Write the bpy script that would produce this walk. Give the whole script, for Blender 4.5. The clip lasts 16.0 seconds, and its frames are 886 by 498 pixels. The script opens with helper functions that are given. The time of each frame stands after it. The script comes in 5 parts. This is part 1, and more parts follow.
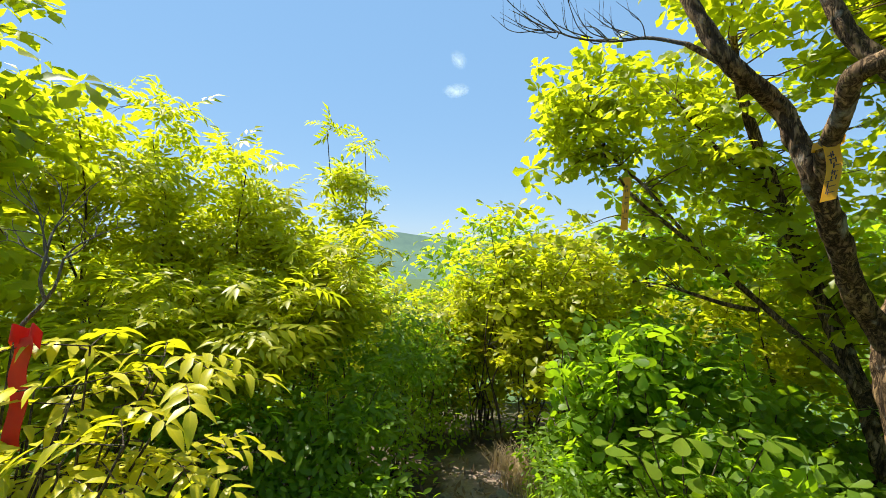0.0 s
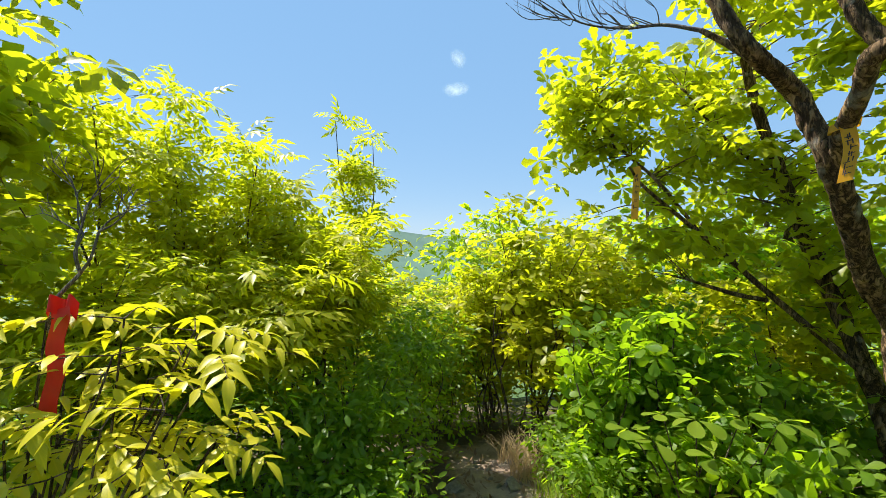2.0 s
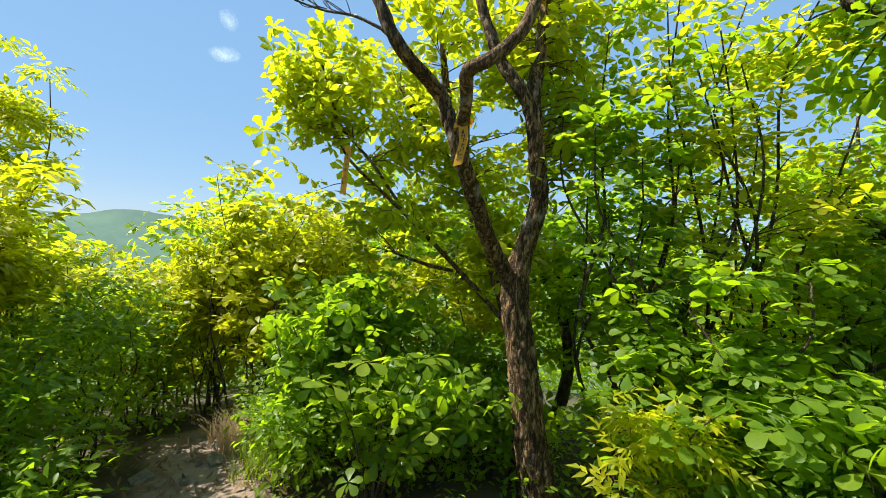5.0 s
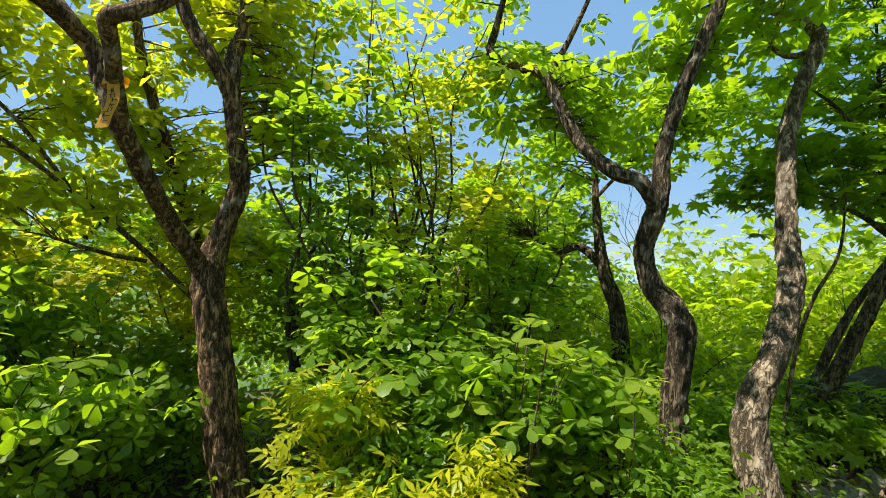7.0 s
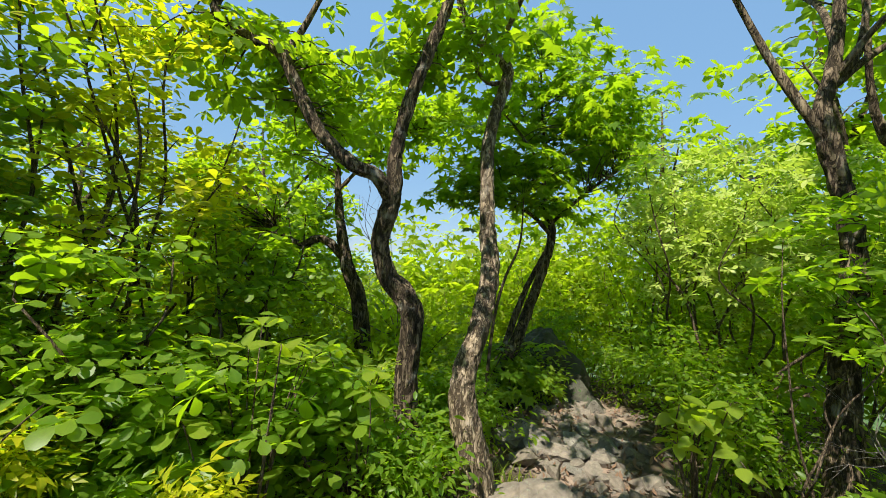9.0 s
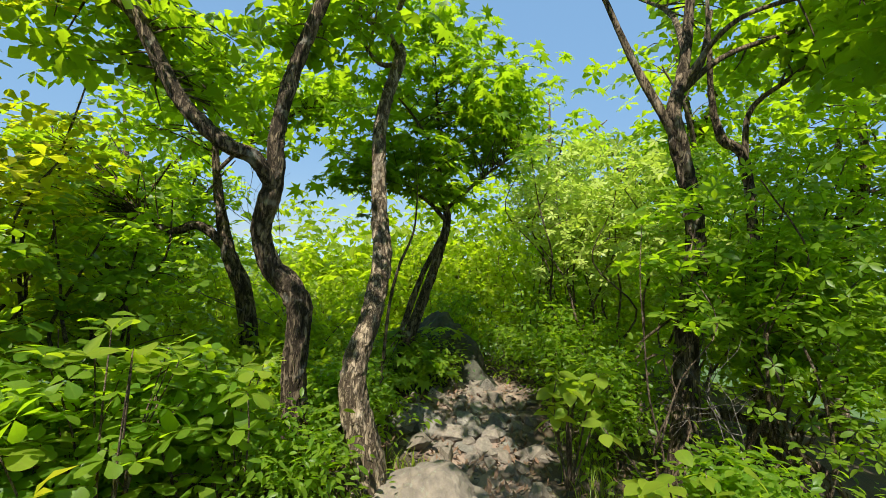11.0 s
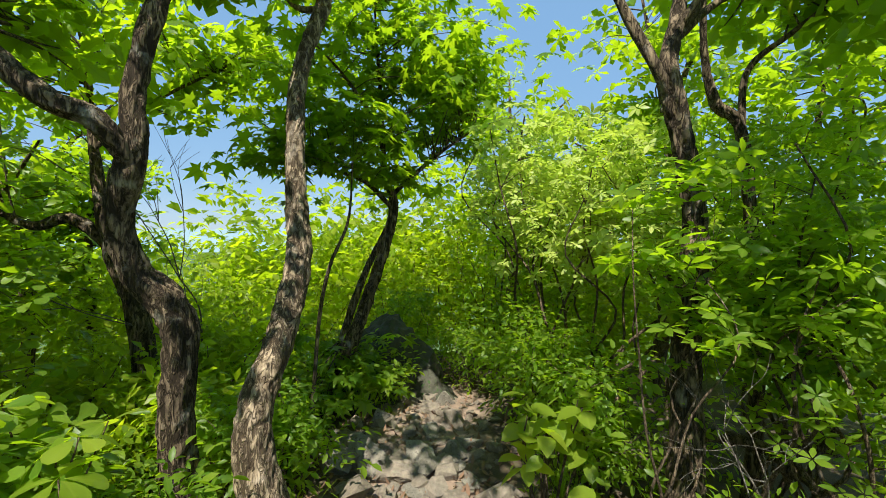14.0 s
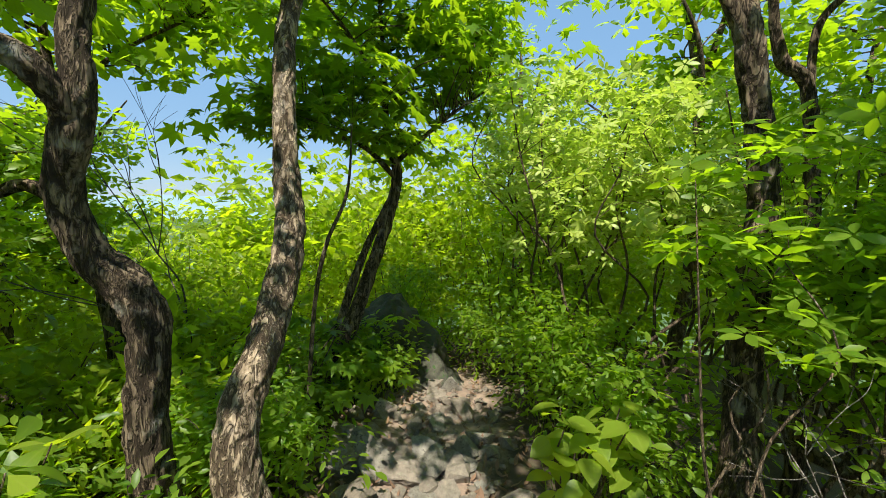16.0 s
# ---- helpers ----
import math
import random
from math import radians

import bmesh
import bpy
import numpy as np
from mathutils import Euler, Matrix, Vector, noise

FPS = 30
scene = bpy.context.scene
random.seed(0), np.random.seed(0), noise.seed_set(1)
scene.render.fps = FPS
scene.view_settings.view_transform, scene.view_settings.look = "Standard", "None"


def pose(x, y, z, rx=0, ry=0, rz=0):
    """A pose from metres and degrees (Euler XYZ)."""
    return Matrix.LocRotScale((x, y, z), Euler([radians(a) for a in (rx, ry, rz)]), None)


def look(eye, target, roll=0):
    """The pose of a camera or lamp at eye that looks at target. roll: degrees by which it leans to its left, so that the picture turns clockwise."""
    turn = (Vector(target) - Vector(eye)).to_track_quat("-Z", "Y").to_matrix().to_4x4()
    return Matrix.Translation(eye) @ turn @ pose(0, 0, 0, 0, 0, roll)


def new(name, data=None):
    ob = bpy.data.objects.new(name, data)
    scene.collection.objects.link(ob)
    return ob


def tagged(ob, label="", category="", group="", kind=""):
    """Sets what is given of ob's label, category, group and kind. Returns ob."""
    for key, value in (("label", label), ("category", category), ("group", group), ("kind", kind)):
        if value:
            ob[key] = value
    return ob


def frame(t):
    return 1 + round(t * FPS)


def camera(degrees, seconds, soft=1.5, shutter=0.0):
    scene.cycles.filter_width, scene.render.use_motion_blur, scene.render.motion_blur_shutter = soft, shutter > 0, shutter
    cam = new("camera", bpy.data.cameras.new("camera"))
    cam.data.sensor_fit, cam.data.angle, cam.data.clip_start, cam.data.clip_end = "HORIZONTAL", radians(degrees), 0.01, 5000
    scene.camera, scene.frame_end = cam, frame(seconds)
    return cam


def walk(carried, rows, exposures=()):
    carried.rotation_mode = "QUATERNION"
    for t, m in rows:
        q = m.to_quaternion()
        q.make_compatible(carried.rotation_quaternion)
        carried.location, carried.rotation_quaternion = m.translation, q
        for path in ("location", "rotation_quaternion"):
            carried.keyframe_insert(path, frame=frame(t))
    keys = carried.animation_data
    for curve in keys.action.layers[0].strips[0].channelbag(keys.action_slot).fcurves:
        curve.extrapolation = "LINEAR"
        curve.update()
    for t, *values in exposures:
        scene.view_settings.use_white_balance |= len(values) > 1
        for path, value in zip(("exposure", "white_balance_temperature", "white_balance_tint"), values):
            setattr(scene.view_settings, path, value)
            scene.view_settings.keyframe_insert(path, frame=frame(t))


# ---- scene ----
cam = camera(91.4, 16.0, soft=0.65)
PATH = [
    (0, (0.364, 0.828, 1.498), (0.37, 2.828, 1.491), 0.5),
    (0.5, (0.368, 0.818, 1.453), (0.351, 2.818, 1.457), 1.2),
    (1, (0.333, 0.812, 1.454), (0.31, 2.812, 1.45), 1.2),
    (1.5, (0.298, 0.811, 1.443), (0.275, 2.811, 1.437), 0.7),
    (2, (0.287, 0.812, 1.431), (0.295, 2.812, 1.419), 0.5),
    (2.5, (0.299, 0.8, 1.422), (0.373, 2.799, 1.404), 0.9),
    (3, (0.33, 0.776, 1.411), (0.547, 2.764, 1.395), 1.1),
    (3.2, (0.347, 0.761, 1.401), (0.639, 2.74, 1.384), 1.2),
    (5.3, (0.724, 0.525, 1.296), (1.854, 2.176, 1.268), 3.0),
    (5.5, (0.753, 0.484, 1.294), (1.99, 2.055, 1.264), 3.1),
    (5.9, (0.811, 0.4, 1.282), (2.241, 1.798, 1.254), 3.1),
    (6, (0.829, 0.385, 1.276), (2.291, 1.749, 1.268), 3.4),
    (6.5, (0.876, 0.299, 1.252), (2.492, 1.476, 1.271), 3.5),
    (7, (0.927, 0.25, 1.242), (2.654, 1.258, 1.268), 3.4),
    (7.5, (0.979, 0.222, 1.238), (2.818, 1.009, 1.268), 3.2),
    (8, (1.036, 0.216, 1.249), (2.982, 0.672, 1.287), 2.9),
    (8.5, (1.056, 0.218, 1.265), (3.051, 0.366, 1.306), 2.5),
    (9, (1.045, 0.222, 1.247), (3.043, 0.147, 1.295), 2.4),
    (9.5, (1.04, 0.21, 1.236), (3.022, -0.048, 1.282), 2.6),
    (10, (1.038, 0.189, 1.239), (3.007, -0.163, 1.27), 2.8),
    (10.2, (1.045, 0.196, 1.242), (3.006, -0.195, 1.267), 2.6),
    (12.3, (1.258, -0.097, 1.319), (3.163, -0.705, 1.3), 0.4),
    (12.5, (1.307, -0.127, 1.306), (3.211, -0.739, 1.305), 0.4),
    (13, (1.415, -0.179, 1.294), (3.32, -0.789, 1.294), 0.4),
    (13.5, (1.558, -0.175, 1.3), (3.454, -0.811, 1.281), 0.3),
    (14, (1.669, -0.16, 1.3), (3.55, -0.838, 1.241), 0.5),
    (14.5, (1.777, -0.208, 1.29), (3.654, -0.89, 1.184), 0.8),
    (15, (1.891, -0.256, 1.315), (3.767, -0.933, 1.167), 0.8),
    (15.5, (1.978, -0.229, 1.326), (3.85, -0.91, 1.153), 1.2),
    (16, (2.019, -0.191, 1.331), (3.885, -0.882, 1.132), 1.2),
]

walk(cam, [(t, look(e, g, r)) for t, e, g, r in PATH], [(0, 0.95), (6, 0.92), (9.5, 0.82), (12.3, 0.80), (16, 0.86)])

# ---- world and sun ----
SUN = Vector((-0.42, 0.33, 0.85)).normalized()
world = bpy.data.worlds.new("sky")
scene.world = world
world.use_nodes = True
wn, wl = world.node_tree.nodes, world.node_tree.links
sky = wn.new("ShaderNodeTexSky")
sky.sky_type = "NISHITA"
sky.sun_disc = False
sky.sun_elevation = math.asin(SUN.z)
sky.sun_rotation = math.atan2(SUN.x, SUN.y)
sky.altitude = 600
sky.air_density, sky.dust_density, sky.ozone_density = 1.0, 0.05, 2.6
wn["Background"].inputs[1].default_value = 0.198
soften = wn.new("ShaderNodeGamma")
soften.inputs[1].default_value = 0.42
tone = wn.new("ShaderNodeHueSaturation")
tone.inputs["Saturation"].default_value = 1.78
wl.new(sky.outputs[0], soften.inputs[0])
wl.new(soften.outputs[0], tone.inputs["Color"])
haze = wn.new("ShaderNodeMix")
haze.data_type = "RGBA"
haze.inputs[0].default_value = 0.5
haze.inputs[7].default_value = (0.90, 1.66, 2.72, 1)
wl.new(tone.outputs[0], haze.inputs[6])
wl.new(haze.outputs[2], wn["Background"].inputs[0])
sun_data = bpy.data.lights.new("sun", "SUN")
sun_data.energy, sun_data.angle, sun_data.color = 5.0, radians(0.55), (1.0, 0.95, 0.86)
sun = new("sun", sun_data)
sun.matrix_world = look(SUN * 60, (0, 0, 0))


# ---- materials ----
def mat(name):
    m = bpy.data.materials.new(name)
    m.use_nodes = True
    n, l = m.node_tree.nodes, m.node_tree.links
    return m, n, l, n["Principled BSDF"]


def ramp(n, stops):
    r = n.new("ShaderNodeValToRGB")
    e = r.color_ramp.elements
    while len(e) < len(stops):
        e.new(0.5)
    for k, (p, c) in zip(e, stops):
        k.position, k.color = p, (*c, 1)
    return r


def noise_tex(n, l, scale, detail=5, rough=0.6, stretch=None):
    t = n.new("ShaderNodeTexNoise")
    t.inputs["Scale"].default_value, t.inputs["Detail"].default_value, t.inputs["Roughness"].default_value = scale, detail, rough
    c = n.new("ShaderNodeTexCoord")
    if stretch:
        mp = n.new("ShaderNodeMapping")
        mp.inputs["Scale"].default_value = stretch
        l.new(c.outputs["Object"], mp.inputs[0])
        l.new(mp.outputs[0], t.inputs["Vector"])
    else:
        l.new(c.outputs["Object"], t.inputs["Vector"])
    return t


def mix(n, l, fac, a, b, mode="MIX"):
    m = n.new("ShaderNodeMix")
    m.data_type, m.blend_type = "RGBA", mode
    for sock, v in ((m.inputs[0], fac), (m.inputs[6], a), (m.inputs[7], b)):
        if hasattr(v, "links"):
            l.new(v, sock)
        elif isinstance(v, tuple):
            sock.default_value = (*v, 1)
        else:
            sock.default_value = v
    return m.outputs[2]


def bump(n, l, bsdf, height, strength, distance):
    b = n.new("ShaderNodeBump")
    b.inputs["Strength"].default_value, b.inputs["Distance"].default_value = strength, distance
    l.new(height, b.inputs["Height"])
    l.new(b.outputs[0], bsdf.inputs["Normal"])


def leaf_mat(name, dark, light, thru, share=0.5, single=False):
    """Leaf blade: a waxy top and light that comes through; each blade has its own shade."""
    m, n, l, b = mat(name)
    if single:
        info = n.new("ShaderNodeObjectInfo")
        rnd = info.outputs["Random"]
    else:
        info = n.new("ShaderNodeNewGeometry")
        rnd = info.outputs["Random Per Island"]
    base = mix(n, l, rnd, dark, light)
    big = noise_tex(n, l, 1.7, 3)
    base = mix(n, l, big.outputs[0], base, mix(n, l, 0.35, base, (light[0] * 1.25, light[1], light[2] * 0.7)))
    uv = n.new("ShaderNodeUVMap")
    sep = n.new("ShaderNodeSeparateXYZ")
    l.new(uv.outputs[0], sep.inputs[0])
    rib = n.new("ShaderNodeMath")
    rib.operation = "ABSOLUTE"
    l.new(sep.outputs[1], rib.inputs[0])
    ribs = ramp(n, [(0.0, (0.55, 0.55, 0.55)), (0.07, (0.0, 0.0, 0.0))])
    l.new(rib.outputs[0], ribs.inputs[0])
    wave = n.new("ShaderNodeTexWave")
    wave.wave_type, wave.bands_direction = "BANDS", "X"
    wave.inputs["Scale"].default_value, wave.inputs["Distortion"].default_value = 2.2, 0.0
    skew = n.new("ShaderNodeCombineXYZ")
    sub = n.new("ShaderNodeMath")
    sub.operation = "SUBTRACT"
    l.new(sep.outputs[0], sub.inputs[0])
    l.new(rib.outputs[0], sub.inputs[1])
    l.new(sub.outputs[0], skew.inputs[0])
    l.new(skew.outputs[0], wave.inputs["Vector"])
    veins = ramp(n, [(0.82, (0, 0, 0)), (1.0, (0.25, 0.25, 0.25))])
    l.new(wave.outputs[1], veins.inputs[0])
    vein = mix(n, l, 1.0, ribs.outputs[0], veins.outputs[0], "LIGHTEN")
    col = mix(n, l, vein, base, (light[0] * 1.5, light[1] * 1.35, light[2] * 1.6))
    l.new(col, b.inputs["Base Color"])
    b.inputs["Roughness"].default_value = 0.40
    b.inputs["Specular IOR Level"].default_value = 0.28
    tr = n.new("ShaderNodeBsdfTranslucent")
    tcol = mix(n, l, rnd, (thru[0] * 0.75, thru[1] * 0.85, thru[2]), thru)
    l.new(mix(n, l, vein, tcol, (thru[0] * 0.6, thru[1] * 0.65, thru[2])), tr.inputs[0])
    ms = n.new("ShaderNodeMixShader")
    ms.inputs[0].default_value = share
    l.new(b.outputs[0], ms.inputs[1])
    l.new(tr.outputs[0], ms.inputs[2])
    l.new(ms.outputs[0], n["Material Output"].inputs[0])
    return m


def bark_mat(name, dark, light, lichen, scale=1.0, pale=0.5):
    m, n, l, b = mat(name)
    at = n.new("ShaderNodeAttribute")
    at.attribute_name = "ridge"
    split = noise_tex(n, l, 38 * scale, 4, 0.6, (1.0, 1.0, 0.24))
    split.inputs["Distortion"].default_value = 0.7
    half = n.new("ShaderNodeMath")
    half.operation = "SUBTRACT"
    half.inputs[1].default_value = 0.5
    l.new(split.outputs[0], half.inputs[0])
    gap = n.new("ShaderNodeMath")
    gap.operation = "ABSOLUTE"
    l.new(half.outputs[0], gap.inputs[0])
    lift = n.new("ShaderNodeMath")
    lift.operation = "MULTIPLY_ADD"
    lift.inputs[1].default_value = 6.5
    l.new(gap.outputs[0], lift.inputs[0])
    low = n.new("ShaderNodeMath")
    low.operation = "MULTIPLY_ADD"
    low.inputs[1].default_value, low.inputs[2].default_value = 0.5, -0.25
    l.new(at.outputs["Fac"], low.inputs[0])
    l.new(low.outputs[0], lift.inputs[2])
    crack = ramp(n, [(0.08, (0.12, 0.12, 0.12)), (0.6, (1, 1, 1))])
    l.new(lift.outputs[0], crack.inputs[0])
    fur = noise_tex(n, l, 16 * scale, 8, 0.68, (1.6, 1.6, 0.28))
    fine = noise_tex(n, l, 90 * scale, 4, 0.6, (1, 1, 0.5))
    c = ramp(n, [(0.34, dark), (0.52, tuple((a + q) / 2 for a, q in zip(dark, light))), (0.66, light)])
    l.new(fur.outputs[0], c.inputs[0])
    col = mix(n, l, 0.4, c.outputs[0], fine.outputs[0], "OVERLAY")
    col = mix(n, l, crack.outputs[0], tuple(v * 0.45 for v in dark), col)
    spot = noise_tex(n, l, 9 * scale, 4, 0.55)
    sr = ramp(n, [(0.60, (0, 0, 0)), (0.70, (pale, pale, pale))])
    l.new(spot.outputs[0], sr.inputs[0])
    l.new(mix(n, l, sr.outputs[0], col, lichen), b.inputs["Base Color"])
    b.inputs["Roughness"].default_value = 0.9
    b.inputs["Specular IOR Level"].default_value = 0.15
    bump(n, l, b, mix(n, l, 0.35, crack.outputs[0], fur.outputs[0]), 1.0, 0.016)
    return m


def stone_mat(name, a, b_, moss, mossy, fade=1.0):
    m, n, l, b = mat(name)
    t1, t2, t3 = noise_tex(n, l, 3.2, 6), noise_tex(n, l, 34, 6, 0.7), noise_tex(n, l, 11, 5, 0.7)
    c = ramp(n, [(0.3, a), (0.7, b_)])
    l.new(t1.outputs[0], c.inputs[0])
    col = mix(n, l, 0.45, c.outputs[0], t2.outputs[0], "OVERLAY")
    info = n.new("ShaderNodeObjectInfo")
    col = mix(n, l, info.outputs["Random"], mix(n, l, 0.3 * fade, col, (0.16, 0.13, 0.10)), mix(n, l, 0.12 * fade, col, (0.42, 0.39, 0.34)))
    lich = ramp(n, [(0.56, (0, 0, 0)), (0.63, (mossy, mossy, mossy))])
    l.new(t3.outputs[0], lich.inputs[0])
    l.new(mix(n, l, lich.outputs[0], col, moss), b.inputs["Base Color"])
    b.inputs["Roughness"].default_value = 0.92
    bump(n, l, b, t2.outputs[0], 0.6, 0.012)
    return m


def plain_mat(name, col, rough=0.6, thru=0.0, grain=40):
    m, n, l, b = mat(name)
    t = noise_tex(n, l, grain, 4)
    l.new(mix(n, l, t.outputs[0], tuple(v * 0.8 for v in col), tuple(min(1, v * 1.15) for v in col)), b.inputs["Base Color"])
    b.inputs["Roughness"].default_value = rough
    if thru:
        tr = n.new("ShaderNodeBsdfTranslucent")
        tr.inputs[0].default_value = (*col, 1)
        ms = n.new("ShaderNodeMixShader")
        ms.inputs[0].default_value = thru
        l.new(b.outputs[0], ms.inputs[1])
        l.new(tr.outputs[0], ms.inputs[2])
        l.new(ms.outputs[0], n["Material Output"].inputs[0])
    return m


M_ASH = leaf_mat("ash_leaf", (0.13, 0.20, 0.010), (0.42, 0.41, 0.016), (0.91, 0.92, 0.014), 0.53)
M_AZA = leaf_mat("azalea_leaf", (0.040, 0.115, 0.012), (0.14, 0.22, 0.020), (0.56, 0.80, 0.012), 0.51)
# Azalea leaf lightened in its colour to stand for sunlight on it.
M_AZP = leaf_mat("azalea_sun_tint_leaf", (0.20, 0.30, 0.05), (0.42, 0.50, 0.13), (0.76, 0.92, 0.08), 0.44)
# Yellow of young growth, with sunlight painted into the same colour.
M_AZY = leaf_mat("azalea_young_sun_tint_leaf", (0.10, 0.16, 0.010), (0.38, 0.37, 0.016), (0.87, 0.88, 0.014), 0.52)
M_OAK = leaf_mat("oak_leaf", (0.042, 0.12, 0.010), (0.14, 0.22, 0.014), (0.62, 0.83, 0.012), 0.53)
# Copy of the oak leaf, yellowed to paint warm sunlight into it.
M_OAKY = leaf_mat("oak_sun_tint_leaf", (0.07, 0.14, 0.008), (0.28, 0.31, 0.016), (0.88, 0.90, 0.014), 0.54)
M_MAP = leaf_mat("maple_leaf", (0.035, 0.11, 0.009), (0.10, 0.18, 0.012), (0.52, 0.74, 0.012), 0.52)
M_WOOD = leaf_mat("woodland_leaf", (0.055, 0.14, 0.010), (0.22, 0.28, 0.018), (0.74, 0.90, 0.016), 0.56)
M_LEAF1 = leaf_mat("near_leaf", (0.36, 0.36, 0.014), (0.54, 0.50, 0.020), (0.98, 0.90, 0.014), 0.38, True)
M_LEAF2 = leaf_mat("near_green_leaf", (0.09, 0.17, 0.014), (0.20, 0.27, 0.028), (0.62, 0.78, 0.02), 0.50, True)
M_BARK_A = bark_mat("bark_oak", (0.05, 0.030, 0.016), (0.42, 0.265, 0.13), (0.46, 0.42, 0.34))
M_BARK_C = bark_mat("bark_pale_oak", (0.09, 0.062, 0.036), (0.46, 0.36, 0.24), (0.50, 0.42, 0.32))
M_BARK_B = bark_mat("bark_dark_oak", (0.036, 0.026, 0.016), (0.28, 0.21, 0.135), (0.40, 0.37, 0.30))
M_STEM = bark_mat("bark_stem", (0.06, 0.042, 0.026), (0.26, 0.19, 0.125), (0.38, 0.34, 0.27), 2.5)
M_DEAD = bark_mat("bark_dead", (0.12, 0.10, 0.08), (0.31, 0.27, 0.235), (0.42, 0.39, 0.35), 3.0)
M_PALE = bark_mat("bark_weathered", (0.24, 0.20, 0.17), (0.52, 0.46, 0.40), (0.5, 0.46, 0.42), 3.0)
M_STONE = stone_mat("trail_stone", (0.085, 0.068, 0.048), (0.27, 0.215, 0.155), (0.24, 0.25, 0.17), 0.5)
M_LICHEN = stone_mat("lichen_rock", (0.10, 0.09, 0.068), (0.30, 0.275, 0.215), (0.055, 0.05, 0.04), 0.9)
M_MOSS = stone_mat("mossy_rock", (0.028, 0.030, 0.018), (0.085, 0.082, 0.055), (0.03, 0.07, 0.010), 1.0, 0.1)
M_YELLOW = plain_mat("ribbon_yellow", (0.85, 0.48, 0.012), 0.45, 0.5)
M_RED = plain_mat("ribbon_red", (0.75, 0.022, 0.012), 0.45, 0.35)
M_INK = plain_mat("ribbon_ink", (0.03, 0.018, 0.012), 0.6)
M_GRASS = leaf_mat("grass_blade", (0.09, 0.17, 0.015), (0.17, 0.24, 0.02), (0.42, 0.52, 0.02), 0.4)
M_HAY = plain_mat("dry_grass", (0.50, 0.36, 0.19), 0.8, 0.25)
M_LITTER = plain_mat("leaf_litter", (0.18, 0.105, 0.06), 0.85, 0.1, 6)


def ground_mat():
    m, n, l, b = mat("forest_floor")
    at = n.new("ShaderNodeAttribute")
    at.attribute_name = "trail"
    t1, t2, t3 = noise_tex(n, l, 5, 8, 0.7), noise_tex(n, l, 60, 5, 0.7), noise_tex(n, l, 0.8, 3)
    soil = ramp(n, [(0.3, (0.17, 0.115, 0.078)), (0.7, (0.36, 0.265, 0.19))])
    l.new(t1.outputs[0], soil.inputs[0])
    humus = ramp(n, [(0.3, (0.035, 0.028, 0.016)), (0.55, (0.085, 0.06, 0.035)), (0.72, (0.07, 0.085, 0.025))])
    l.new(t1.outputs[0], humus.inputs[0])
    wood = ramp(n, [(0.35, (0.04, 0.085, 0.02)), (0.65, (0.08, 0.13, 0.03))])
    l.new(t3.outputs[0], wood.inputs[0])
    far = n.new("ShaderNodeAttribute")
    far.attribute_name = "far"
    col = mix(n, l, far.outputs["Fac"], humus.outputs[0], wood.outputs[0])
    edge = n.new("ShaderNodeMath")
    edge.operation = "MULTIPLY_ADD"
    l.new(t1.outputs[0], edge.inputs[0])
    edge.inputs[1].default_value = 0.8
    l.new(at.outputs["Fac"], edge.inputs[2])
    er = ramp(n, [(0.70, (0, 0, 0)), (0.95, (1, 1, 1))])
    l.new(edge.outputs[0], er.inputs[0])
    col = mix(n, l, er.outputs[0], col, soil.outputs[0])
    l.new(mix(n, l, 0.35, col, t2.outputs[0], "OVERLAY"), b.inputs["Base Color"])
    b.inputs["Roughness"].default_value = 0.95
    bump(n, l, b, t2.outputs[0], 0.7, 0.02)
    return m


def hill_mat(name, a, c, haze_glow):
    """Wooded hills beyond a kilometre of air, its haze painted as bluish emission."""
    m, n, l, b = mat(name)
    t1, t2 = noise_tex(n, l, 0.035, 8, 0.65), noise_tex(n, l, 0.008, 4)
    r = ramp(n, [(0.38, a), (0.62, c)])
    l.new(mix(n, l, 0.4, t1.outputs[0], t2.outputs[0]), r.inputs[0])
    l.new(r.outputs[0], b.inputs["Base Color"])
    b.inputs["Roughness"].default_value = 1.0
    b.inputs["Emission Color"].default_value = (*haze_glow, 1)
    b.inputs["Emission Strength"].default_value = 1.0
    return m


M_GROUND = ground_mat()
# The last colour of each is haze painted in as emission.
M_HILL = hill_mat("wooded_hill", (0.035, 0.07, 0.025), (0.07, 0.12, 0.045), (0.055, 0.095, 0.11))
M_HAZE = hill_mat("painted_haze_hill", (0.05, 0.08, 0.05), (0.07, 0.10, 0.065), (0.20, 0.30, 0.43))


BARKS = (M_BARK_A, M_BARK_B, M_BARK_C, M_STEM, M_DEAD)


